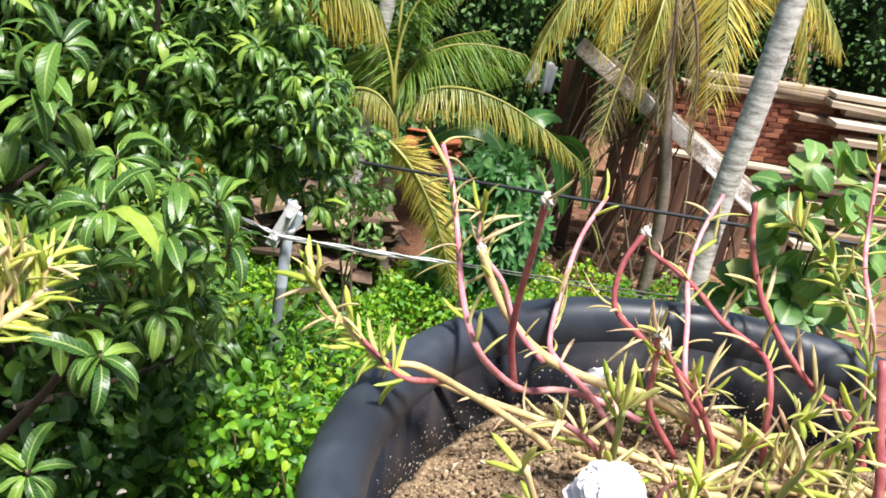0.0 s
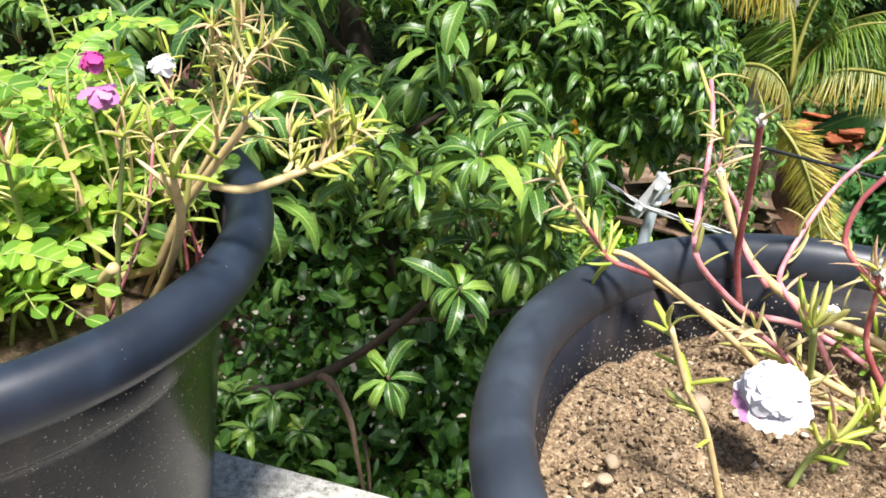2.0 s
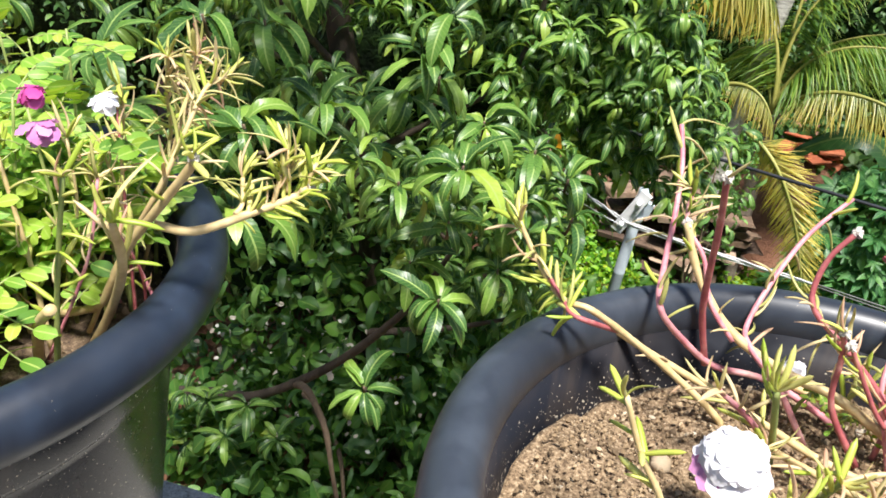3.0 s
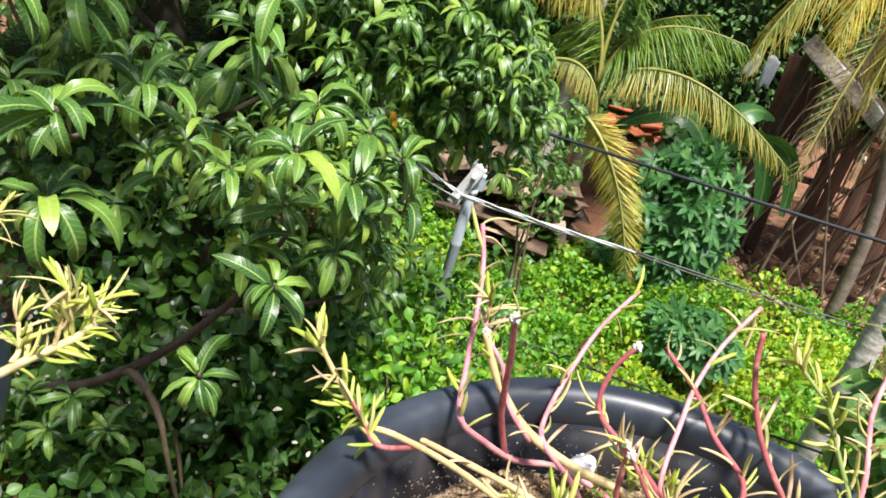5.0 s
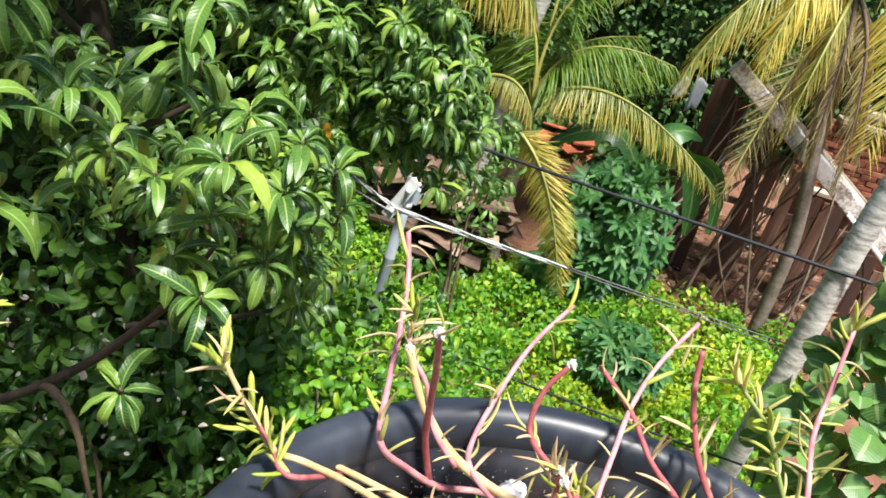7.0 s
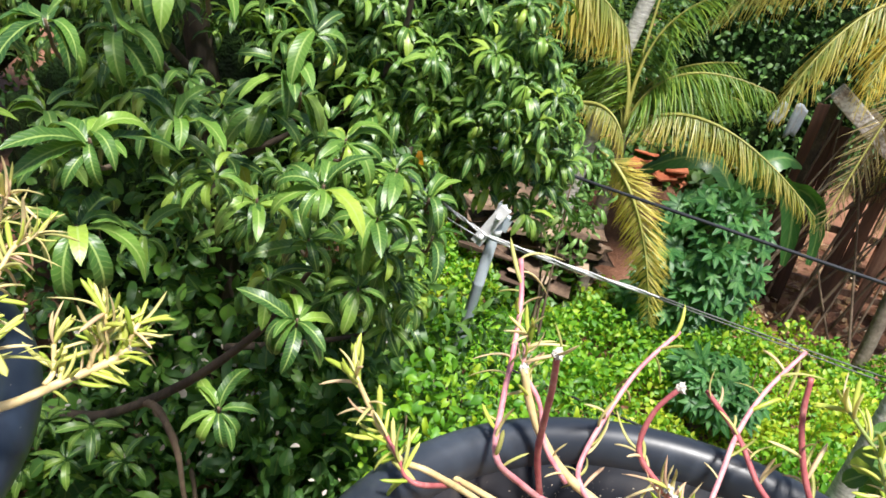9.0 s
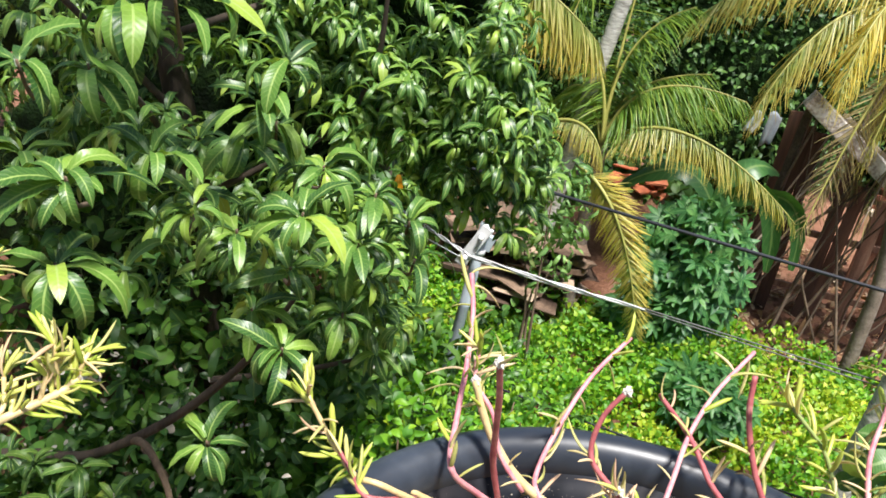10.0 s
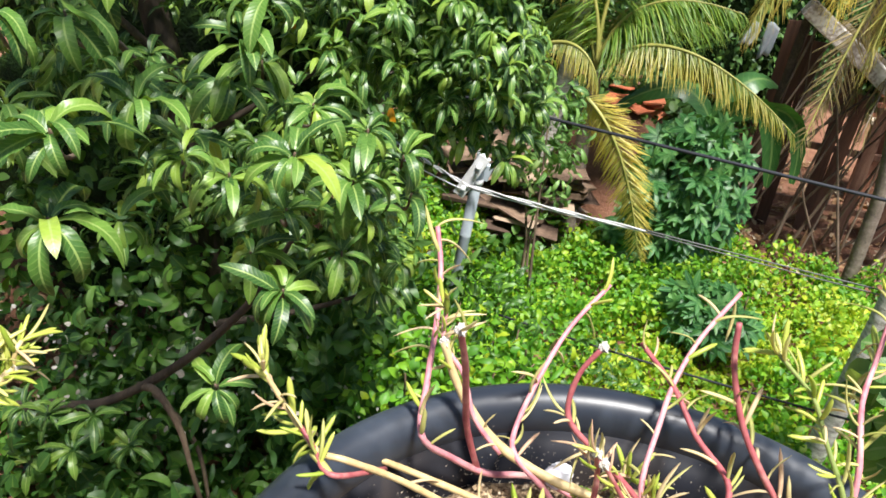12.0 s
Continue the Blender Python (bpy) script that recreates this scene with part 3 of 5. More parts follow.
    for x, y, z in ((-1.43, 5.3, 3.49), (-1.08, 5.3, 4.01), (-1.71, 5.2, 3.71), (-1.21, 5.4, 3.67), (-0.87, 5.4, 3.86), (-0.61, 5.6, 3.37), (-0.89, 5.3, 3.54), (-1.35, 5.3, 3.96), (-1.63, 5.3, 4.01), (-0.69, 5.8, 3.04), (-1.04, 5.4, 3.2), (-1.66, 5.2, 3.41), (-1.27, 4.9, 3.75), (-0.80, 5.3, 4.15), (-0.62, 5.5, 3.70), (-0.99, 5.6, 2.96), (-0.79, 5.7, 2.8), (-0.61, 5.7, 2.97), (-0.45, 5.9, 2.71), (-0.69, 5.5, 3.26), (-0.4, 5.9, 3.03), (-0.88, 5.4, 3.33), (-0.58, 6.0, 2.48), (-1.53, 5.1, 3.84), (-1.31, 5.0, 3.8), (-1.15, 5.1, 4.17), (-1.31, 5.1, 4.23), (-0.94, 5.1, 3.83), (-0.85, 5.2, 4.14), (-1.83, 5.0, 4.01), (-1.71, 5.2, 3.16), (-1.27, 5.2, 3.25), (-0.82, 5.4, 3.27), (-0.62, 5.5, 3.67), (-1.92, 5.0, 4.16), (-0.72, 5.3, 3.95), (-1.02, 5.2, 3.57), (-0.79, 5.5, 2.95), (-0.66, 5.5, 3.11), (-0.52, 5.7, 2.87), (-0.85, 5.4, 2.84), (-0.43, 5.7, 3.07), (-0.67, 5.6, 2.77), (-1.01, 5.4, 2.92), (-0.56, 5.6, 2.66), (-0.92, 5.5, 3.08)):
        mats.append(rosette((x, y, z), 14, 0.2, (0.1, -0.35, 0.9)))
    for p in ((-2.95, 3.55, 1.16), (-3.25, 3.7, 0.98), (-2.72, 3.45, 1.02), (-3.6, 3.75, 0.8), (-2.5, 3.4, 1.42), (-3.1, 3.5, 0.72), (-2.3, 3.45, 1.2)):
        mats.append(rosette(p, 11, 0.19, (0.1, -0.45, 0.8)))
    for x, y, z, size in heads:
        for k in range(1 if z > 3.3 else 0):
            p = (x + rng.uniform(-0.3, 0.3), y + rng.uniform(0.35, 0.9), z - rng.uniform(0.2, 0.55))
            if abs(p[0] / p[1] + 0.15) > 0.06 and p[2] > 3.0:
                mats.append(rosette(p, 10, size * 0.9, (0.1, -0.3, 0.8)))
    for centre, radii, n, size in (
        # unseen whorls overhead, added to shade the front boughs
        ((-2.05, 3.0, 5.9), (1.1, 0.8, 0.4), 48, 0.24),
        ((-2.4, 4.7, 3.1), (1.4, 0.5, 0.9), 100, 0.23),
        ((-1.25, 4.1, 3.1), (0.42, 0.35, 0.5), 36, 0.2),
        ((-0.95, 4.2, 2.7), (0.28, 0.3, 0.5), 22, 0.2),
        ((-2.4, 6.2, 4.1), (0.7, 0.5, 0.9), 110, 0.2),
        ((-2.1, 5.1, 1.8), (1.2, 0.4, 0.8), 75, 0.22),
        ((-1.75, 6.0, 4.1), (1.02, 0.95, 1.2), 340, 0.185),
        ((-0.85, 5.6, 3.4), (0.47, 0.6, 0.55), 170, 0.175),
        # two more unseen upper clusters, added for shade
        ((-3.0, 3.9, 6.2), (1.3, 0.9, 0.5), 80, 0.24),
        ((-2.7, 6.4, 5.6), (1.0, 0.9, 0.8), 80, 0.21),
        ((-4.0, 7.2, 3.2), (2.4, 1.6, 2.4), 260, 0.23),
        ((-4.6, 4.4, 3.2), (1.4, 1.2, 1.6), 150, 0.23),
        ((-2.2, 5.6, 2.6), (1.5, 0.8, 1.0), 70, 0.21),
    ):
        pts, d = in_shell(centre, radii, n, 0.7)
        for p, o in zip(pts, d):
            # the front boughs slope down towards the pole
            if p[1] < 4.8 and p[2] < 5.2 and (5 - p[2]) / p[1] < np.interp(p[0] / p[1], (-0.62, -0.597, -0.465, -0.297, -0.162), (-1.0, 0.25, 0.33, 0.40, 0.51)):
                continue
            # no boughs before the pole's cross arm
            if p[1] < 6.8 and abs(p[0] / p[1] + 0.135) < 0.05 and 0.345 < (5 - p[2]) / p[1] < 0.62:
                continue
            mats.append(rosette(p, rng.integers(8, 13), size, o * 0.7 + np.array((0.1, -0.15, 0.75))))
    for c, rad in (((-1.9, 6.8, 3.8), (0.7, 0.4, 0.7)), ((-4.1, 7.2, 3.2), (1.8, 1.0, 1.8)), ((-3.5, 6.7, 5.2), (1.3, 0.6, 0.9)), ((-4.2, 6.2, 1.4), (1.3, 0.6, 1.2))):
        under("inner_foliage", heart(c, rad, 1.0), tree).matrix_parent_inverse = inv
    mats = np.concatenate(mats)
    keep = np.linalg.norm(mats[:, :3, 3] - np.array((-0.1, 0.2, 4.9)), axis=1) > 1.6
    crown = under("crown", scattered("crown", BOUGH_LEAVES, mats[keep], M_MANGO), tree)
    crown.matrix_parent_inverse = inv
    crown["kind"] = "stuff"
    # a few yellowed leaves that hang in the crown
    dead = quads_mesh("yellow_leaf", *MANGO_LEAVES[0], M_YELLOW)
    for c in ((-2.00, 5.05, 3.56), (-1.15, 4.55, 3.28)):
        m = frames_of(np.array([(0.1, 0.0, -1.0)]), np.array([(0.3, -1.0, 0.0)]), np.array([c]), [0.25])[0]
        under("yellow_leaf", dead, tree, "yellowed hanging leaf", Matrix(m.tolist())).matrix_parent_inverse = inv


rng = np.random.default_rng(21)
mango_tree()
rng = np.random.default_rng(22)


# ---- undergrowth ----
OVATE = [strip_leaf(1.0, w, 6, 0.2, dr, 0.95, 0.05, 0.05, 0.6) for w, dr in ((0.72, 0.5), (0.62, 0.8), (0.8, 0.35))]


VINE_OVAL = [strip_leaf(1.0, w, 5, 0.3, dr, 0.9, 0.08, 0.05, 0.7) for w, dr in ((0.6, 0.9), (0.5, 1.3), (0.7, 0.6))]
LITE = [narrow_leaf(1.0, w, 3, dr) for w, dr in ((0.62, 0.5), (0.5, 0.9), (0.7, 0.3))]


def leaf_cloud(blobs, size, templates, material, name="foliage", face=(0.0, -0.35, 0.8), wild=0.55, inner=0.6):
    mats = []
    for centre, radii, n in blobs:
        pts, d = in_shell(centre, radii, n, inner)
        t = rng.normal(size=(n, 3))
        dirs = d * 0.6 + t * 0.6 + np.array((0, 0, -0.35))
        ups = np.array(face) + wild * rng.normal(size=(n, 3)) + d * 0.5
        mats.append(frames_of(dirs, ups, pts, size * rng.uniform(0.6, 1.25, n)))
    return scattered(name, templates, np.concatenate(mats), material)


def shrub(name, label, blobs, size, templates, material, category="shrub", stems=6, base=None, core=0.0, **kw):
    c = np.mean([b[0] for b in blobs], axis=0) if base is None else np.array(base, float)
    sh = thing(name, label, category, at=(c[0], c[1], 0.0))
    inv = Matrix.Translation((-c[0], -c[1], 0))
    for i in range(stems):
        b = blobs[i % len(blobs)]
        top = np.array(b[0]) + rng.normal(size=3) * np.array(b[1]) * 0.35
        p = [(c[0] + rng.normal() * 0.12, c[1] + rng.normal() * 0.12, -0.05), tuple((np.array((c[0], c[1], 0)) + top) / 2 + rng.normal(size=3) * 0.08), tuple(top)]
        under("stem", tube("stem", smooth_path(p, 4), (0.022, 0.006), M_BARK, 6), sh).matrix_parent_inverse = inv
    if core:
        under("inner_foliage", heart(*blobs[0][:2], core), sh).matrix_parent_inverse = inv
    lv = under("foliage", leaf_cloud(blobs, size, templates, material, **kw), sh)
    lv.matrix_parent_inverse = inv
    lv["kind"] = "stuff"
    return sh


shrub("creeper_shrub", "shaded green creeper with heart-shaped leaves under the mango tree", [((-2.3, 4.7, 1.0), (1.3, 0.6, 0.9), 520), ((-2.2, 4.3, 0.4), (1.7, 0.8, 0.4), 560), ((-1.5, 5.0, 0.9), (0.8, 0.6, 0.8), 450), ((-3.3, 5.0, 1.4), (1.2, 0.7, 1.2), 480), ((-2.9, 3.6, 0.5), (0.9, 0.7, 0.5), 380)], 0.14, OVATE, M_CREEPER, stems=2)
shrub("creeper_shrub", "dark long-leaved bush in the shade of the mango tree", [((-2.4, 4.6, 1.7), (1.3, 0.7, 0.9), 400), ((-1.3, 5.2, 1.4), (1.0, 0.6, 0.9), 420), ((-1.9, 4.0, 0.6), (1.6, 0.7, 0.6), 650)], 0.2, BOUGH_LEAVES, M_FAR, stems=2)
shrub("vine_shrub", "sunlit yellow-green vine climbing beside the mango tree", [((-0.75, 4.6, 1.1), (0.5, 0.5, 0.72), 560), ((-0.35, 5.4, 0.7), (0.6, 0.6, 0.6), 750)], 0.088, VINE_OVAL, M_VINE)
shrub("mango_sapling", "light green mango seedling with long leaves by the pole", [((-0.62, 4.9, 1.35), (0.4, 0.3, 0.45), 130), ((-0.2, 5.6, 1.0), (0.5, 0.4, 0.4), 130)], 0.17, BOUGH_LEAVES, M_VINE, stems=5)
shrub("creeper_shrub", "green bush with narrow leaves beside the pole", [((0.1, 6.0, 0.55), (0.9, 0.6, 0.5), 500), ((-0.55, 6.3, 0.8), (0.5, 0.5, 0.6), 350)], 0.15, MANGO_LEAVES, M_CREEPER)


VINE_LEAF = [narrow_leaf(1.0, w, 3, dr) for w, dr in ((0.7, 0.6), (0.55, 1.0), (0.8, 0.4))]


def vine_bed():
    """Low vines over the yard."""
    n = 88000
    x, y = rng.uniform(-2.4, 4.6, n), rng.uniform(3.2, 10.6, n)
    h = np.array([0.34 + 0.55 * noise.noise((a * 0.9, b * 0.9, 2)) + 0.36 * noise.noise((a * 2.3, b * 2.3, 9)) for a, b in zip(x, y)])
    edge = np.array([noise.noise((a * 0.6, b * 0.6, 5)) for a, b in zip(x, y)])
    ok = (y < 9.9 + 0.8 * edge) & (x < 3.4 + 0.8 * edge) & ((y > 5.0) | (x > -0.1))
    z = np.maximum(0.06, h) * rng.uniform(0.12, 1.1, n) ** 0.6
    pos = np.stack([x, y, z], 1)[ok]
    m = len(pos)
    dirs = rng.normal(size=(m, 3)) + np.array((0, -0.2, -0.35))
    ups = np.array((0, -0.25, 1.0)) + 0.6 * rng.normal(size=(m, 3))
    mats = frames_of(dirs, ups, pos, 0.062 * rng.uniform(0.6, 1.5, m))
    gold = np.array([noise.noise((a * 0.55, b * 0.55, 21)) + 0.3 * min(1.0, a - 1.2) * (b < 8.2) for a, b in pos[:, :2]]) + 0.12 * rng.normal(size=m) > 0.16
    tagged(new("vine_bed", scattered("vine_bed", VINE_LEAF, mats[~gold], M_VINE)), "bright green ground vines covering the yard", "vines", kind="stuff")
    tagged(new("vine_bed", scattered("vine_bed", VINE_LEAF, mats[gold], M_VINEGOLD)), "yellowing patches of ground vines in the yard", "vines", kind="stuff")


vine_bed()


def shade_bed():
    """Creepers and fallen leaves on the ground under the trees."""
    n = 8000
    pos = np.stack([rng.uniform(-6.0, -0.2, n), rng.uniform(1.6, 9.5, n), rng.uniform(0.02, 0.45, n) ** 1.3], 1)
    dirs = rng.normal(size=(n, 3)) + np.array((0, -0.2, -0.3))
    ups = np.array((0, -0.25, 1.0)) + 0.5 * rng.normal(size=(n, 3))
    mats = frames_of(dirs, ups, pos, 0.11 * rng.uniform(0.6, 1.4, n))
    tagged(new("creeper_bed", scattered("creeper_bed", OVATE, mats[:7000], M_CREEPER)), "dark green creepers covering the shaded ground", "creepers", kind="stuff")
    mats[7000:, 2, 3] *= 0.3
    # pale blades stand in for glimpses of sunlit ground between the leaves
    j = 240
    fleck = np.stack([rng.uniform(-3.6, -0.9, j), rng.uniform(3.6, 5.2, j), rng.uniform(0.15, 1.7, j)], 1)
    pale = frames_of(rng.normal(size=(j, 3)), np.array((0, -0.5, 1.0)) + 0.5 * rng.normal(size=(j, 3)), fleck, 0.045 * rng.uniform(0.5, 1.6, j))
    tagged(new("fallen_petals", scattered("fallen_petals", OVATE, pale, M_PALEBIT)), "pale litter flecks standing for sunlit ground glimpsed through the undergrowth", "fallen petals", kind="stuff")
    k = 2000
    spot = np.stack([rng.uniform(1.0, 6.0, k), rng.uniform(9.4, 13.5, k), np.zeros(k)], 1)
    spot[:, 2] = 0.04 + 0.07 * np.maximum(0, spot[:, 1] - 10) * np.clip((spot[:, 0] - 1) / 2, 0, 1) + rng.uniform(0, 0.08, k)
    dry = frames_of(rng.normal(size=(k, 3)) * (1, 1, 0.2), np.array((0, 0, 1.0)) + 0.4 * rng.normal(size=(k, 3)), spot, 0.15 * rng.uniform(0.5, 1.9, k))
    tagged(new("leaf_litter", scattered("leaf_litter", [narrow_leaf(1.0, 0.3, 3, 0.5), narrow_leaf(1.6, 0.08, 3, 0.4)], dry, M_LITTER)), "dry leaves and chips strewn over red earth", "leaf litter", kind="stuff")
    tagged(new("leaf_litter", scattered("leaf_litter", OVATE, mats[7000:], M_LITTER)), "dry fallen leaves under the mango tree", "leaf litter", kind="stuff")


shade_bed()

CASTOR = [palmate_leaf(1.0), palmate_leaf(0.9, 7)]
shrub("castor_plant", "blue-green castor bush with star-shaped leaves", [((1.12, 9.1, 1.30), (0.64, 0.5, 0.85), 330), ((0.95, 9.0, 0.7), (0.6, 0.4, 0.5), 130)], 0.205, CASTOR, M_CASTOR, stems=9, face=(0, -0.7, 0.7), wild=0.3)
shrub("castor_plant", "small young castor plant among the vines", [((1.47, 7.6, 0.60), (0.46, 0.32, 0.34), 130)], 0.18, CASTOR, M_CASTOR, stems=4, face=(0, -0.6, 0.8), wild=0.3)
BROAD = [strip_leaf(1.0, w, 8, 0.18, dr, 0.85, 0.06, 0.16) for w, dr in ((0.84, 0.5), (0.9, 0.8), (0.76, 1.0))]
shrub("broadleaf_shrub", "tall shrub with large rounded green leaves", [((2.60, 4.85, 3.2), (0.36, 0.35, 0.55), 150), ((2.45, 4.8, 2.2), (0.46, 0.42, 0.75), 240)], 0.205, BROAD, M_BROAD, stems=7, face=(0.0, -0.55, 0.9), wild=0.35)
shrub("climber_shrub", "pale green long-leaved climber by the young palm", [((-0.42, 7.7, 2.15), (0.36, 0.22, 0.5), 230), ((-0.33, 7.7, 1.6), (0.24, 0.18, 0.42), 90)], 0.175, BOUGH_LEAVES, M_BROAD, stems=4, face=(0, -0.8, 0.5), wild=0.4)
shrub("dark_bush", "low dark green bush behind the mango tree", [((-2.3, 10.8, 0.8), (1.5, 0.7, 1.0), 1600), ((-3.8, 9.6, 1.2), (1.2, 0.8, 1.3), 1300)], 0.16, OVATE, M_FAR)
shrub("dark_bush", "dark green bush behind the castor plant", [((0.5, 11.6, 0.9), (1.1, 0.5, 0.9), 1300)], 0.15, OVATE, M_FAR)
for spot, size, n in (((1.4, 14.5, 2.6), (2.3, 1.0, 3.0), 9000), ((-1.8, 13.5, 2.4), (2.0, 1.2, 3.0), 8000), ((5.2, 16.5, 3.0), (2.6, 1.2, 3.2), 7000), ((9.0, 15.0, 3.0), (2.6, 1.4, 3.2), 5000), ((-5.8, 11.5, 2.8), (2.8, 1.5, 3.4), 7000), ((-9.0, 8.0, 2.8), (2.6, 2.4, 3.4), 5000)):
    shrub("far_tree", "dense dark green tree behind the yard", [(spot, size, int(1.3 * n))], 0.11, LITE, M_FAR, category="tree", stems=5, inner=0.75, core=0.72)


# ---- coconut palms ----
rng = np.random.default_rng(23)

def frond(parent, inv, p0, p1, p2, leaf_len, material, hang=0.6, n=62, stalk=M_RACHIS, start=0.12, name="frond", plane=(0, 0, 1.0)):
    """Arched stalk from p0 by way of p1 to p2, leaflets hanging from both sides."""
    n = int(n * 1.45)
    p0, p1, p2 = (np.array(p, float) for p in (p0, p1, p2))
    c = 2 * p1 - 0.5 * (p0 + p2)
    t = np.linspace(0, 1, 22)[:, None]
    path = (1 - t) ** 2 * p0 + 2 * t * (1 - t) * c + t ** 2 * p2
    ob = under(name, tube(name, path, (0.028, 0.005), stalk, 6), parent)
    ob.matrix_parent_inverse = inv
    s = np.repeat(np.linspace(start, 0.995, n), 2) + rng.normal(size=2 * n) * 0.004
    s = np.clip(s, 0, 1)
    sg = np.tile((-1.0, 1.0), n)
    pos = (1 - s[:, None]) ** 2 * p0 + 2 * (s * (1 - s))[:, None] * c + s[:, None] ** 2 * p2
    tan = 2 * (1 - s[:, None]) * (c - p0) + 2 * s[:, None] * (p2 - c)
    tan /= np.linalg.norm(tan, axis=1)[:, None]
    side = np.cross(tan, plane)
    side /= np.linalg.norm(side, axis=1)[:, None] + 1e-6
    d = side * sg[:, None] * (1 - 0.6 * hang) + tan * (0.35 + 0.5 * s[:, None] ** 2) + np.array((0, 0, -1.0)) * hang + 0.09 * rng.normal(size=(2 * n, 3))
    ups = np.array((0, 0, 1.0) if plane[2] > 0.9 else (-plane[0], -plane[1], 0.5)) + tan * 0.3 + 0.35 * rng.normal(size=(2 * n, 3)) + side * sg[:, None] * 0.5
    ln = leaf_len * np.clip(np.sin(np.pi * (0.12 + 0.80 * s)) ** 0.6, 0.25, 1) * rng.uniform(0.85, 1.12, 2 * n)
    leaves = under("foliage", scattered("foliage", PALM_LEAFLETS, frames_of(d, ups, pos, ln), material), ob)
    leaves["kind"] = "stuff"
    return ob


PALM_LEAFLETS = [narrow_leaf(1.0, 0.029, 4, 0.6), narrow_leaf(1.0, 0.025, 4, 0.9), narrow_leaf(1.0, 0.032, 4, 0.35)]


def ringed_trunk(path, r0, r1, material, step=0.09):
    p = smooth_path(path, 4)
    seg = np.r_[0, np.cumsum(np.linalg.norm(np.diff(p, axis=0), axis=1))]
    s = np.arange(0, seg[-1], step / 3)
    q = np.stack([np.interp(s, seg, p[:, i]) for i in range(3)], 1)
    k = np.arange(len(s))
    r = np.interp(s, (0, seg[-1]), (r0, r1)) * (1 + np.where(k % 3 == 0, rng.uniform(0.0, 0.05, len(s)), 0.0) + 0.008 * rng.normal(size=len(s)))
    return tube("trunk", q, r, material, 14)


def palm(label, path, r0, r1, fronds, bark=M_PALMBARK):
    b = path[0]
    t = thing("coconut_palm", label, "palm tree", at=(b[0], b[1], 0))
    inv = Matrix.Translation((-b[0], -b[1], 0))
    under("trunk", ringed_trunk(path, r0, r1, bark), t).matrix_parent_inverse = inv
    for f in fronds:
        frond(t, inv, *f[:5], **(f[5] if len(f) > 5 else {}))
    return t


# slim palm behind the mango tree, its crown mostly out of view
c1 = (-0.07, 9.95, 5.36)
palm("slim grey coconut palm with yellow drooping fronds behind the mango", [(-0.65, 9.95, -0.10), (-0.51, 9.95, 2.29), (-0.40, 9.95, 3.46), (-0.28, 9.95, 4.37), c1], 0.095, 0.085, [
    (c1, (0.63, 9.59, 5.82), (1.45, 9.23, 5.09), 0.6, M_PALMY, dict(hang=0.7)),
    (c1, (-0.90, 10.49, 5.82), (-1.99, 10.77, 5.00), 0.6, M_PALM),
    (c1, (0.45, 10.67, 5.90), (1.35, 11.22, 5.18), 0.6, M_PALM),
    (c1, (-0.54, 9.86, 4.91), (-0.95, 9.49, 2.91), 0.7, M_PALM, dict(hang=0.4)),
    (c1, (-0.18, 11.04, 6.09), (-0.10, 11.94, 5.54), 0.6, M_PALM),
])
c5 = (-2.6, 10.0, 4.0)
palm("coconut palm hidden by the mango, with pale yellow fronds", [(-2.9, 10.0, -0.1), (-2.75, 10.0, 2.0), c5], 0.13, 0.09, [
    (c5, (-1.5, 9.5, 3.97), (-0.45, 9.3, 3.42), 0.9, M_PALMY, dict(hang=0.9, n=140)),
    (c5, (-1.8, 10.1, 4.35), (-0.9, 10.3, 4.15), 0.7, M_PALM, dict(hang=0.85, n=90)),
    (c5, (-3.4, 9.7, 4.6), (-4.2, 9.4, 4.0), 0.7, M_PALM),
    (c5, (-2.8, 10.6, 4.9), (-2.9, 11.3, 4.7), 0.7, M_PALM),
], M_OLDBARK)
# young palm with its crown low over the yard
c2 = (-0.18, 9.6, 2.25)
palm("young coconut palm with yellowing arched fronds", [(-0.1, 9.6, -0.1), (-0.14, 9.6, 1.0), c2], 0.10, 0.08, [
    (c2, (0.67, 9.1, 2.76), (1.98, 8.9, 2.15), 0.46, M_PALMY, dict(hang=0.75, n=110)),
    ((-0.34, 8.9, 2.2), (0.25, 8.6, 1.74), (0.74, 8.5, 0.58), 0.40, M_GOLD, dict(hang=0.28, n=150, plane=(0.2, 1.0, 0.1))),
    (c2, (0.2, 9.6, 3.03), (1.22, 9.6, 3.12), 0.6, M_PALM, dict(hang=0.6, n=90)),
    (c2, (-0.14, 9.8, 3.32), (0.41, 9.8, 3.95), 0.65, M_PALM, dict(hang=0.45, n=90)),
    (c2, (0.02, 9.9, 2.9), (0.80, 9.9, 3.28), 0.6, M_PALM, dict(hang=0.5, n=80)),
    ((-0.75, 9.3, 2.5), (-0.37, 9.0, 2.6), (-0.10, 8.9, 2.28), 0.36, M_PALMY, dict(hang=0.75, n=50, start=0.0)),
    (c2, (-0.5, 9.8, 3.2), (-1.2, 10.0, 3.6), 0.6, M_PALM, dict(hang=0.5)),
    (c2, (-0.25, 10.0, 3.5), (-0.2, 10.2, 4.5), 0.6, M_PALM, dict(hang=0.45)),
    (c2, (0.4, 10.1, 2.75), (1.1, 10.4, 2.75), 0.55, M_PALM, dict(hang=0.5)),
    (c2, (-0.6, 10.0, 2.8), (-1.0, 10.2, 2.2), 0.55, M_PALM, dict(hang=0.6)),
], M_OLDBARK)
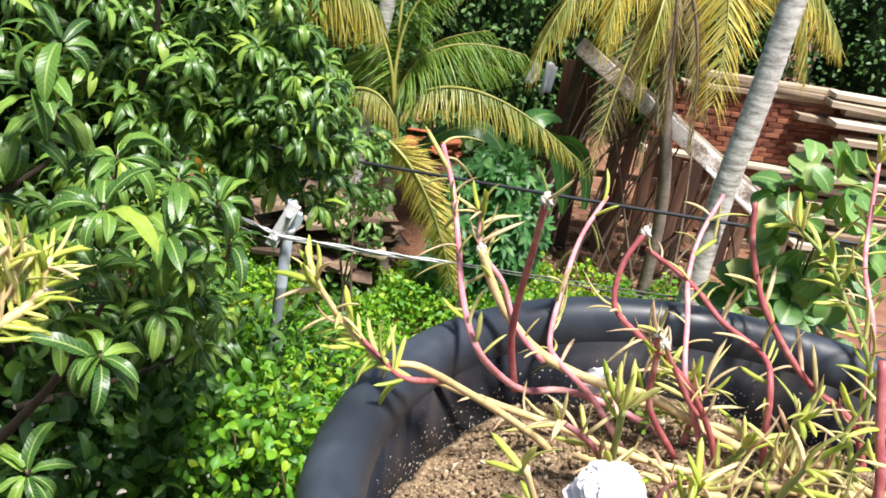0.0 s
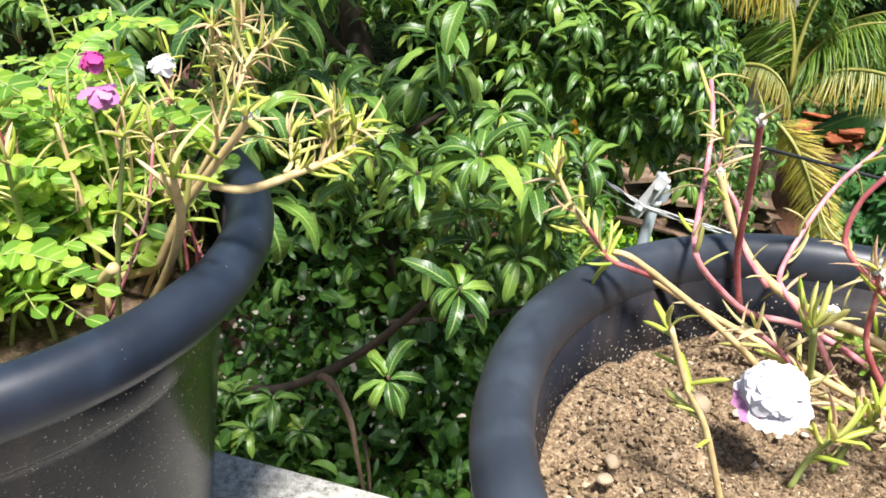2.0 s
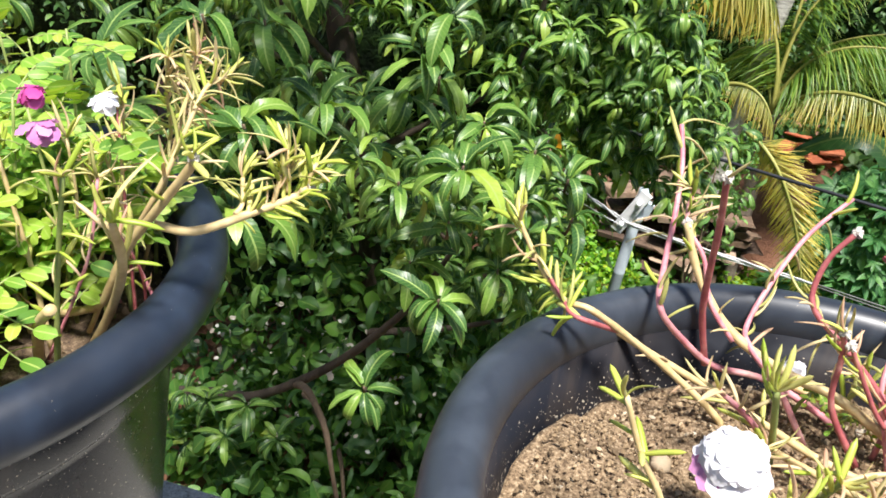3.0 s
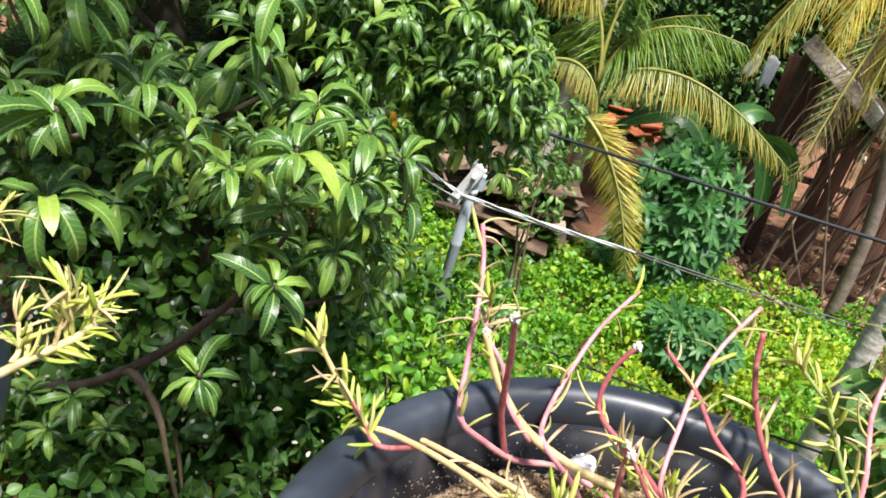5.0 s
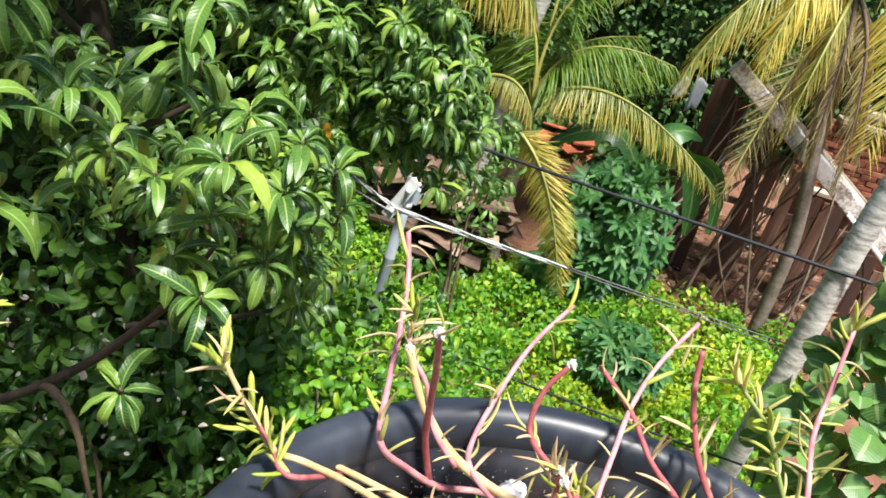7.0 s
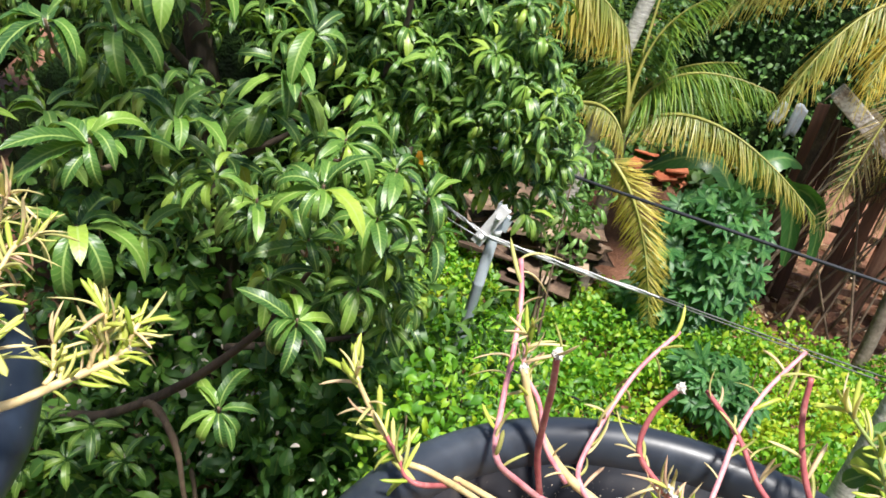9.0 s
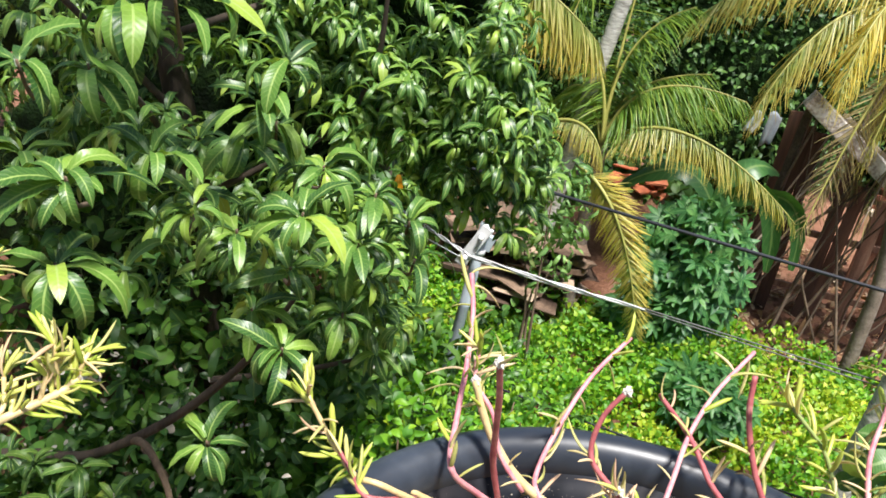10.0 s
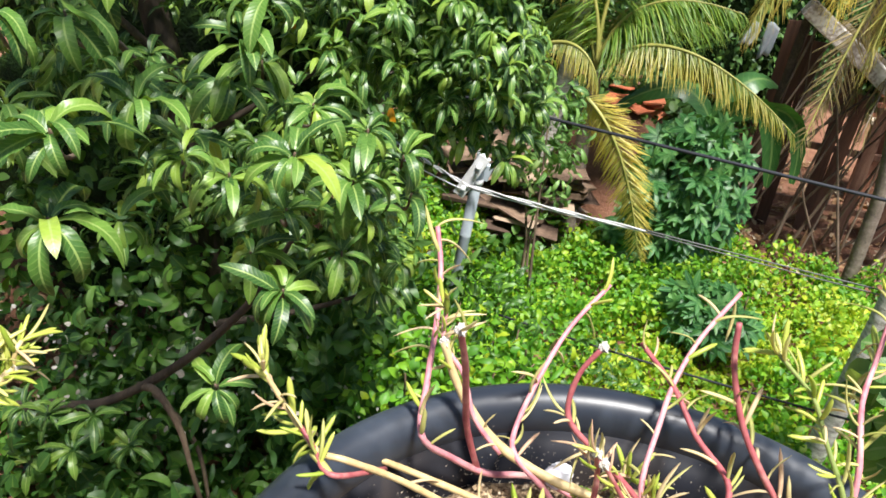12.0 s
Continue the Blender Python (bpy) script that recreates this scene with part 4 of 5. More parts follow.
# palm with yellow crown and a skirt of dry fronds
c3 = (2.98, 10.9, 4.25)
palm("coconut palm with bright yellow fronds and dead brown skirt", [(3.33, 9.9, -0.1), (3.33, 9.9, 0.6), (3.26, 9.9, 1.66), (2.92, 9.95, 3.15), (2.86, 10.3, 3.85), c3], 0.085, 0.07, [
    (c3, (1.95, 10.2, 4.14), (1.30, 9.6, 2.96), 0.66, M_PALMY, dict(hang=0.7, n=89)),
    (c3, (2.35, 10.2, 4.36), (2.06, 9.5, 3.37), 0.75, M_GOLD, dict(hang=0.7, n=85)),
    (c3, (3.36, 10.2, 4.40), (3.47, 9.6, 2.84), 0.75, M_GOLD, dict(hang=0.35, n=93, plane=(0.2, 1.0, 0.2))),
    (c3, (2.53, 10.2, 3.20), (2.21, 9.6, 1.81), 0.48, M_PALMD, dict(hang=0.4, n=46, plane=(0.2, 1.0, 0.4))),
    (c3, (1.75, 10.3, 4.72), (0.42, 9.9, 3.78), 0.75, M_PALMY, dict(hang=0.75, n=93)),
    (c3, (3.9, 10.5, 4.8), (4.6, 10.0, 3.3), 0.75, M_PALMY, dict(hang=0.7, n=78)),
    (c3, (1.9, 11.2, 4.9), (0.9, 11.2, 4.0), 0.7, M_PALMY, dict(hang=0.75, n=90)),
    (c3, (2.5, 11.5, 5.4), (1.7, 11.8, 5.5), 0.7, M_PALM),
    (c3, (3.6, 11.6, 5.5), (4.4, 12.0, 5.4), 0.7, M_PALM),
    (c3, (3.0, 10.6, 5.4), (2.9, 9.9, 5.3), 0.7, M_PALM),
    (c3, (4.3, 10.9, 4.4), (5.2, 10.6, 3.6), 0.75, M_PALMY, dict(hang=0.7, n=90)),
    (c3, (3.1, 10.5, 3.6), (3.3, 10.4, 2.3), 0.55, M_PALMD, dict(hang=0.8, n=70, stalk=M_DRYSTICK)),
    (c3, (2.8, 10.6, 3.5), (2.75, 10.3, 2.2), 0.55, M_PALMD, dict(hang=0.8, n=70, stalk=M_DRYSTICK)),
    (c3, (2.65, 10.4, 3.3), (2.35, 10.0, 2.0), 0.5, M_PALMD, dict(hang=0.8, n=60, stalk=M_DRYSTICK)),
    (c3, (3.0, 10.3, 3.2), (2.85, 9.9, 1.9), 0.5, M_PALMD, dict(hang=0.8, n=60, stalk=M_DRYSTICK)),
    (c3, (3.4, 10.7, 3.7), (3.75, 10.5, 2.5), 0.55, M_PALMD, dict(hang=0.8, n=70, stalk=M_DRYSTICK)),
    (c3, (2.9, 10.0, 3.75), (2.95, 9.65, 2.55), 0.5, M_PALMD, dict(hang=0.75, n=70, stalk=M_DRYSTICK)),
    (c3, (3.15, 10.0, 3.7), (3.35, 9.65, 2.35), 0.5, M_PALMD, dict(hang=0.75, n=70, stalk=M_DRYSTICK)),
    (c3, (2.7, 9.95, 3.85), (2.55, 9.6, 2.75), 0.5, M_PALMY, dict(hang=0.75, n=60)),
], M_OLDBARK)
# tall near trunk
c4 = (3.3, 6.3, 19.0)
palm("tall grey ringed coconut palm trunk close to the house", [(2.33, 6.0, -0.1), (2.40, 6.0, 1.76), (2.43, 6.0, 3.05), (2.50, 6.0, 4.08), (2.58, 6.05, 6.5), (2.83, 6.15, 12.0), c4], 0.094, 0.075, [
    (c4, (c4[0] + 1.2 * math.cos(a), c4[1] + 1.2 * math.sin(a), 19.8), (c4[0] + 2.4 * math.cos(a), c4[1] + 2.4 * math.sin(a), 19.0), 0.7, M_PALM, dict(n=40)) for a in (-2.1, -0.9, 0.3, 1.5, 2.7)
])


# ---- banana leaves behind the castor bush ----
def blade(name, p0, p1, p2, width, material, plane, torn=0.0):
    """Broad leaf whose midrib runs from p0 by way of p1 to p2."""
    p0, p1, p2 = (np.array(p, float) for p in (p0, p1, p2))
    c = 2 * p1 - 0.5 * (p0 + p2)
    v, uv, q = [], [], []
    n = 18
    for i in range(n + 1):
        s = i / n
        mid = (1 - s) ** 2 * p0 + 2 * s * (1 - s) * c + s * s * p2
        tan = 2 * (1 - s) * (c - p0) + 2 * s * (p2 - c)
        side = np.cross(tan, plane)
        side /= np.linalg.norm(side) + 1e-9
        up = np.cross(side, tan)
        up /= np.linalg.norm(up) + 1e-9
        w = width * 0.5 * max(0.02, math.sin(math.pi * min(1, 0.04 + 0.94 * s)) ** 0.5) * (1 + torn * rng.uniform(-1, 0.3))
        for x in (-1, -0.5, 0, 0.5, 1):
            v.append(mid + side * w * x - up * 0.22 * w * abs(x) ** 1.5)
            uv.append((0.5 + 0.5 * x, s))
        if i:
            r = 5 * (i - 1)
            q += [(r + k, r + k + 1, r + k + 6, r + k + 5) for k in range(4)]
    return quads_mesh(name, np.array(v), np.array(q), np.array(uv), material)


def banana():
    b = thing("banana_plant", "small banana plant with dark drooping leaves", "plant", at=(1.35, 9.9, 0))
    inv = Matrix.Translation((-1.35, -9.9, 0))
    top = (1.25, 9.9, 1.75)
    under("trunk", tube("trunk", smooth_path([(1.35, 9.9, -0.05), (1.32, 9.9, 0.8), top]), (0.09, 0.05), M_STEMG, 10), b).matrix_parent_inverse = inv
    for p1, p2, w, plane in (
        ((0.80, 9.95, 2.12), (0.15, 9.95, 1.75), 0.34, (0, -0.6, 1.0)),
        ((1.75, 9.75, 2.1), (2.02, 9.65, 1.25), 0.30, (0.3, 1.0, 0.3)),
        ((2.0, 9.8, 2.1), (2.27, 9.65, 1.35), 0.24, (0.3, 1.0, 0.3)),
        ((1.5, 10.0, 2.3), (1.9, 10.3, 2.25), 0.34, (0, -0.6, 1.0)),
    ):
        under("leaf", blade("leaf", top, p1, p2, w, M_BANANA, plane, 0.25), b).matrix_parent_inverse = inv


banana()


# ---- pole and lines ----
def pole():
    x, y = -0.98, 7.0
    p = thing("service_pole", "grey steel service pole with white cross arm", "pole", at=(x, y, 0))
    p.matrix_basis = pose(x - 0.06, y, 0, 0, 3.0, 0)
    under("tube", lathe("tube", [(0.053, -0.3), (0.053, 1.2), (0.056, 1.21), (0.053, 1.22), (0.051, 2.06), (0.046, 2.075), (0.0, 2.08)], M_STEEL, 20), p)
    arm = under("cross_arm", box("cross_arm", (0.11, 0.04, 0.47), M_WHITE, 0.006), p, "white painted angle-iron arm", pose(-0.045, -0.080, 1.86, 0, 22, 0))
    for s in (-0.13, 0.13):
        under("insulator", lathe("insulator", [(0.0, -0.035), (0.022, -0.03), (0.026, -0.01), (0.014, 0.0), (0.026, 0.012), (0.022, 0.03), (0.0, 0.035)], M_WHITE, 14), arm, "white porcelain insulator", pose(0, -0.05, s, 90, 0, 0))
    under("bracket", box("bracket", (0.07, 0.05, 0.16), M_STEEL, 0.008), p, "grey steel bracket", pose(0.075, 0.03, 1.88, 0, 12, 0))
    under("clamp", lathe("clamp", [(0.050, 1.76), (0.062, 1.765), (0.062, 1.81), (0.050, 1.815)], M_WIRE, 20), p)
    under("clamp", lathe("clamp", [(0.050, 1.94), (0.061, 1.945), (0.061, 1.985), (0.050, 1.99)], M_WIRE, 20), p)


pole()


def line(name, label, a, b, sag, r, material, twist=0):
    """Hanging wire; twist: number of turns of a second strand round the first."""
    a, b = np.array(a, float), np.array(b, float)
    n = 260 if twist else 50
    t = np.linspace(0, 1, n)[:, None]
    p = a + (b - a) * t - np.array((0, 0, 1.0)) * sag * 4 * t * (1 - t)
    ob = thing(name, label, "wire")
    for k in range(2 if twist else 1):
        ph = 2 * math.pi * twist * t[:, 0] + k * math.pi
        q = p + (np.stack([0 * ph, np.cos(ph), np.sin(ph)], 1) * r * 1.2 if twist else 0)
        under("strand", tube("strand", q, (r, r), material, 6), ob)


line("power_line", "bundle of bare service wires fixed to the pole", (-1.0, 6.9, 1.765), (0.60, 6.62, 1.848), 0.012, 0.0075, M_WIRE, 2)
line("power_line", "bare service wire hanging below the bundle", (-1.0, 6.9, 1.74), (0.60, 6.62, 1.84), 0.02, 0.007, M_WIRE)
line("power_line", "thin dark service wire running past the palm", (0.56, 6.63, 1.85), (5.8, 5.0, 2.57), 0.04, 0.0065, M_DARKWIRE)
line("power_line", "thin dark service wire running past the palm", (0.56, 6.63, 1.83), (5.8, 5.0, 2.49), 0.04, 0.0060, M_DARKWIRE)
line("power_line", "bare twisted service wires running into the tree", (-3.4, 7.3, 2.55), (-1.0, 6.9, 1.76), 0.04, 0.009, M_WIRE, 7)
line("power_line", "slack bare wire tied to the pole and tree", (-3.4, 7.25, 2.45), (-1.02, 6.88, 1.72), 0.09, 0.006, M_WIRE)
line("black_cable", "black insulated cable hanging across the yard", (-2.4, 7.64, 2.37), (5.4, 4.82, 3.14), 0.03, 0.016, M_CABLE)
line("black_cable", "lower black cable near the palm trunk", (-0.5, 6.5, 0.75), (4.6, 5.0, 1.62), 0.1, 0.010, M_CABLE)


# ---- timber, bricks and dry fronds of the yard ----
def lean_to():
    t = thing("lean_to_frame", "leaning whitewashed beams of a collapsed shed", "beam", at=(3.4, 10.6, 0))
    inv = Matrix.Translation((-3.4, -10.6, 0))
    for (a, b, w, h, mat) in (((1.95, 10.35, 3.18), (5.0, 10.1, 1.30), 0.30, 0.20, M_PALE), ((3.0, 10.75, 2.65), (5.6, 10.5, 1.05), 0.13, 0.08, M_DRYSTICK), ((1.95, 10.65, 0.0), (2.05, 10.62, 3.2), 0.09, 0.09, M_DRYSTICK), ((5.2, 10.45, 0.0), (5.2, 10.42, 1.35), 0.1, 0.1, M_DRYSTICK), ((3.75, 10.12, 1.98), (4.75, 10.02, 1.30), 0.30, 0.05, M_WHITE), ((2.4, 10.5, 3.05), (4.4, 10.45, 1.75), 0.10, 0.06, M_PLANK)):
        a, b = Vector(a), Vector(b)
        o = under("beam", box("beam", (w, h, (b - a).length), mat, 0.012, 0.012), t)
        o.matrix_basis = Matrix.Translation((a + b) / 2) @ (b - a).to_track_quat("Z", "Y").to_matrix().to_4x4()
        o.matrix_parent_inverse = inv


lean_to()


def shed_shade_boards():
    """Upright boards, added and coloured for shade behind the fallen beams, ragged on top."""
    w = thing("shed_shade_boards", "added weathered boards, dark for the shaded opening of a collapsed shed", "shed wall", at=(3.6, 11.25, 0))
    r = random.Random(12)
    shapes = [box("board", (0.155, 0.03, 1.0), M_BOARD, 0.004, 0.006, k) for k in range(4)]
    for k in range(20):
        x = 2.05 + 0.17 * k
        top = 3.0 - 0.617 * (x - 1.95) + r.uniform(-0.25, 0.02)
        if r.random() < 0.12 or top < 0.3:
            continue
        under("board", shapes[k % 4], w, m=pose(x - 3.6, r.uniform(-0.02, 0.02), top / 2, r.uniform(-1, 1), r.uniform(-1.2, 1.2), 0) @ Matrix.Diagonal((1, 1, top, 1)))
    for z in (0.5, 1.3):
        under("rail", box("rail", (3.2, 0.05, 0.09), M_BOARD, 0.005), w, m=pose(0, 0.045, z))


shed_shade_boards()


def stick_heap():
    h = thing("stick_heap", "heap of dry brown palm stalks leaning on beams", "stick heap", at=(3.0, 10.4, 0))
    inv = Matrix.Translation((-3.0, -10.4, 0))
    r = np.random.default_rng(3)
    for i in range(26):
        s = r.uniform(0.02, 0.9)
        top = np.array((1.95, 10.5, 3.15)) * (1 - s) + np.array((5.0, 10.3, 1.35)) * s + r.normal(size=3) * (0.05, 0.12, 0.06)
        foot = np.array((top[0] - (r.uniform(-0.3, 1.2) if i % 3 else r.uniform(-1.3, 1.9)), 10.2 + r.normal() * 0.4, 0.03))
        mid = (top + foot) / 2 + r.normal(size=3) * 0.10
        under("stick", tube("stick", smooth_path([top, mid, foot], 3), (r.uniform(0.006, 0.014), r.uniform(0.010, 0.026)), M_DRYSTICK, 6, 0.1, i), h).matrix_parent_inverse = inv


stick_heap()


def brick_wall():
    w = tagged(new("brick_wall"), "unplastered wall of stacked red bricks", "wall", kind="structure")
    w.location = (5.2, 12.4, 0)
    shapes = [box("brick", (0.225, 0.105, 0.07), M_BRICK, 0.006, 0.004, s) for s in range(5)]
    r = random.Random(5)
    for row in range(22):
        for k in range(13 if row > 9 else 0):
            x = -1.5 + 0.235 * k + (0.117 if row % 2 else 0)
            under("brick", shapes[r.randrange(5)], w, m=pose(x + r.uniform(-0.006, 0.006), r.uniform(-0.012, 0.012), 0.75 + 0.078 * row, r.uniform(-1, 1), r.uniform(-1, 1), r.uniform(-1.5, 1.5)))
    under("mortar", box("mortar", (3.3, 0.07, 2.5), M_EARTH, 0), w, "earth mortar core", pose(0.1, 0.02, 1.24))
    under("ledge", box("ledge", (3.5, 0.26, 0.07), M_PLANK, 0.008, 0.01), w, "weathered timber ledge", pose(0.1, -0.12, 1.44, 0, 1.5, 0))


brick_wall()


def plank(x, y, z, ln, rz, ry, w=0.2, h=0.05, seed=1, mat=M_PLANK):
    o = new("plank", box("plank", (ln, w, h), mat, 0.006, 0.01, seed))
    o.matrix_basis = pose(x, y, z, 0, ry, rz)
    tagged(o, "weathered pale timber plank on the brick stack", "plank", "planks on the bricks")


for i, (x, y, z, ln, rz, ry) in enumerate(((5.3, 12.40, 2.53, 2.8, 2, 0), (5.5, 12.38, 2.61, 2.6, -3, 1), (5.2, 12.42, 2.69, 2.2, 2, 1))):
    plank(x, y, z, ln, rz, ry, 0.22, 0.07, i)
layer = random.Random(4)
for i in range(24):
    plank(7.2 + layer.uniform(-0.25, 0.25), 11.9 + layer.uniform(-0.12, 0.12) + (0.3 if i % 2 else 0), 0.25 + 0.105 * i, layer.uniform(2.0, 2.9), layer.uniform(-6, 6), layer.uniform(-1.5, 2.5), layer.uniform(0.18, 0.32), 0.085, i)


def wood_pile():
    """Offcuts heaped at the foot of the trees."""
    r = random.Random(9)
    for i in range(46):
        o = new("wood_offcut", box("wood_offcut", (r.uniform(0.4, 1.0), r.uniform(0.2, 0.45), r.uniform(0.025, 0.05)), M_OFFCUT, 0.008, 0.03, i))
        o.matrix_basis = pose(-0.85 + r.uniform(-0.75, 0.75), 9.5 + r.uniform(-0.35, 0.5), 0.06 + 0.023 * i, r.uniform(-12, 12), r.uniform(-11, 11), r.uniform(-50, 50))
        tagged(o, "dry brown timber offcut in a heap", "timber", "offcuts in the heap")


wood_pile()


def clay_heap():
    r = random.Random(2)
    for i in range(9):
        o = new("clay_tile", box("clay_tile", (0.30, 0.20, 0.035), M_TILE, 0.006, 0.012, i))
        o.matrix_basis = pose(0.36 + r.uniform(-0.32, 0.32), 11.3 + r.uniform(-0.2, 0.1), 1.30 + 0.035 * i, r.uniform(-25, 25), r.uniform(-20, 20), r.uniform(0, 180))
        tagged(o, "orange clay roof tile on a heap", "tile", "tiles in the heap")
    base = new("earth_heap", lathe("earth_heap", [(0.0, 1.30), (0.3, 1.26), (0.7, 0.95), (1.1, 0.42), (1.5, -0.05)], M_EARTH, 24, 0.1))
    base.location = (0.36, 11.4, 0)
    tagged(base, "heap of red earth under the tiles", "earth heap", kind="stuff")


clay_heap()


def hanging_sheet(x, y, z, w, h, turn):
    v, f = [], []
    for j in range(9):
        for i in range(7):
            s, t = i / 6, j / 8
            v.append(((s - 0.5) * w * (1 - 0.3 * t), 0.03 * math.sin(s * 9 + t * 3) * (0.4 + t), -h * t * (1 - 0.25 * s) + 0.03 * math.sin(s * 5)))
    for j in range(8):
        f += [(7 * j + i, 7 * j + i + 1, 7 * j + i + 8, 7 * j + i + 7) for i in range(6)]
    me = mesh_from("plastic_sheet", v, f, M_SHEET)
    o = new("plastic_sheet", me)
    md = o.modifiers.new("thick", "SOLIDIFY")
    md.thickness = 0.006
    o.matrix_basis = pose(x, y, z, 0, turn, 10)
    tagged(o, "pale grey plastic sheet hung among the trees", "sheet", "hung sheets")


hanging_sheet(1.60, 11.2, 2.70, 0.15, 0.30, 20)
hanging_sheet(1.79, 11.2, 2.74, 0.17, 0.46, 4)


# ---- flower pots ----
POT_A, POT_B = (0.148, 0.226), (-0.302, 0.157)
RIM_Z, SOIL_Z = 4.796, 4.763


def flower_pot(x, y, label, turn, rim_material):
    p = thing("flower_pot", label, "pot", "flower pots on the parapet", at=(x, y, LEDGE))
    h = RIM_Z - LEDGE
    rim = [(0.157 + 0.0135 * math.cos(a) * (1 if math.cos(a) > 0 else 0.8), h + 0.0145 * math.sin(a)) for a in np.linspace(-2.2, 3.6, 22)]
    under("rim", lathe("rim", rim, rim_material, 128, 0.004), p, "thick rolled rim", pose(0, 0, 0, 0, 0, turn))
    outer = [(0.0, 0.004), (0.118, 0.004), (0.124, 0.0), (0.127, 0.006), (0.132, 0.08), (0.1415, h - 0.052), (0.1425, h - 0.046), (0.1465, h - 0.043), (0.148, h - 0.040), (0.149, h - 0.02), (0.150, h - 0.008)]
    inner = [(0.1465, h - 0.004), (0.1445, h - 0.03), (0.134, h - 0.07), (0.128, 0.05)]
    under("body", lathe("body", outer, M_POTBODY, 128, 0.004), p, m=pose(0, 0, 0, 0, 0, turn))
    under("inner_wall", lathe("inner_wall", [outer[-1]] + inner, M_POTWALL, 128, 0.004), p, m=pose(0, 0, 0, 0, 0, turn))
    return p


flower_pot(*POT_A, "large black plastic pot with moss rose", 0, M_POT)
flower_pot(*POT_B, "large black plastic pot crowded with green weeds", 140, M_POTBLUE)


def soil(x, y, seed, material):
    """Lumpy disc of earth filling a pot."""
    n, rings = 150, 60
    v, f = [(0, 0, 0)], []
    for j in range(1, rings + 1):
        rr = 0.1425 * j / rings
        for k in range(n):
            a = 2 * math.pi * k / n
            px, py = rr * math.cos(a), rr * math.sin(a)
            z = 0.010 * noise.noise((px * 18, py * 18, seed)) + 0.004 * noise.noise((px * 70, py * 70, seed)) + 0.0012 * noise.noise((px * 210, py * 210, seed)) + 0.0007 * noise.noise((px * 480, py * 480, seed)) - 0.004 * (j / rings) ** 3
            v.append((px, py, z))
    f += [(0, 1 + k, 1 + (k + 1) % n) for k in range(n)]
    for j in range(rings - 1):
        b, c = 1 + j * n, 1 + (j + 1) * n
        f += [(b + k, c + k, c + (k + 1) % n, b + (k + 1) % n) for k in range(n)]
    # skirt down into the pot
    b, m = 1 + (rings - 1) * n, len(v)
    v += [(v[b + k][0] * 0.86, v[b + k][1] * 0.86, -0.05) for k in range(n)]
    f += [(b + k, m + k, m + (k + 1) % n, b + (k + 1) % n) for k in range(n)]
    o = new("potting_soil", mesh_from("potting_soil", v, f, material))
    o.location = (x, y, SOIL_Z)
    tagged(o, "dry brown crumbly soil filling a pot", "soil", kind="stuff")


soil(*POT_A, 1.0, M_SOIL)
soil(*POT_B, 5.0, M_SOILB)


def pebble_mesh(seed):
    bm = bmesh.new()
    bmesh.ops.create_icosphere(bm, subdivisions=2, radius=1.0)
    for v in bm.verts:
        v.co *= 1 + 0.35 * noise.noise(v.co * 1.3 + Vector((seed * 7.1, 0, 0)))
        v.co.z *= 0.65
    me = bpy.data.meshes.new("pebble")
    bm.to_mesh(me)
    bm.free()
    me.polygons.foreach_set("use_smooth", np.ones(len(me.polygons), dtype=bool))
    me.materials.append(M_STONE)
    return me


PEBBLES = [pebble_mesh(i) for i in range(5)]
for i in range(90):
    a, rr = rng.uniform(0, 6.283), 0.128 * math.sqrt(rng.uniform(0, 1))
    size = 0.0012 + 0.0042 * rng.uniform() ** 3
    o = new("pebble", PEBBLES[i % 5])
    o.matrix_basis = pose(POT_A[0] + rr * math.cos(a), POT_A[1] + rr * math.sin(a), SOIL_Z + size * 0.25, rng.uniform(-20, 20), rng.uniform(-20, 20), rng.uniform(0, 360)) @ Matrix.Diagonal((size, size * 1.3, size, 1))
    tagged(o, "small pale pebble lying on pot soil", "pebble", "pebbles in the pot")


def crumbs(x, y, n):
    """Loose grit and bits of bark on the soil."""
    v, f = [], []
    octa, faces = ((1, 0, 0), (-1, 0, 0), (0, 1, 0), (0, -1, 0), (0, 0, 1), (0, 0, -1)), ((0, 2, 4), (2, 1, 4), (1, 3, 4), (3, 0, 4), (2, 0, 5), (1, 2, 5), (3, 1, 5), (0, 3, 5))
    for i in range(n):
        a, rr = rng.uniform(0, 6.283), 0.137 * math.sqrt(rng.uniform(0, 1))
        px, py = rr * math.cos(a), rr * math.sin(a)
        sc = (0.0004 + 0.0013 * rng.uniform() ** 4) * rng.uniform(0.6, 1.6, 3)
        turn = Euler(rng.uniform(-0.6, 0.6, 3) + np.array((0, 0, rng.uniform(0, 6)))).to_matrix()
        z = 0.010 * noise.noise((px * 18, py * 18, 1.0)) + 0.004 * noise.noise((px * 70, py * 70, 1.0)) + 0.0005
        b = len(v)
        v += [turn @ Vector((c[0] * sc[0], c[1] * sc[1], c[2] * sc[2])) + Vector((px, py, z)) for c in octa]
        f += [(b + p, b + q, b + r) for p, q, r in faces]
    o = new("soil_grit", mesh_from("soil_grit", v, f, M_GRIT, smooth=False))
    o.location = (x, y, SOIL_Z)
    tagged(o, "loose brown grit and bark crumbs on pot soil", "grit", kind="stuff")


crumbs(*POT_A, 15000)
crumbs(*POT_B, 1500)

# ---- moss rose plants ----
rng = np.random.default_rng(24)

FRESH = [quads_mesh("leaf", *plump_leaf(1.0, 0.080, b), M_MOSS) for b in (0.08, 0.4, -0.35)]
OLD = [quads_mesh("leaf", *plump_leaf(1.0, 0.060, b), M_MOSSD) for b in (0.4, 1.0, -0.8)]


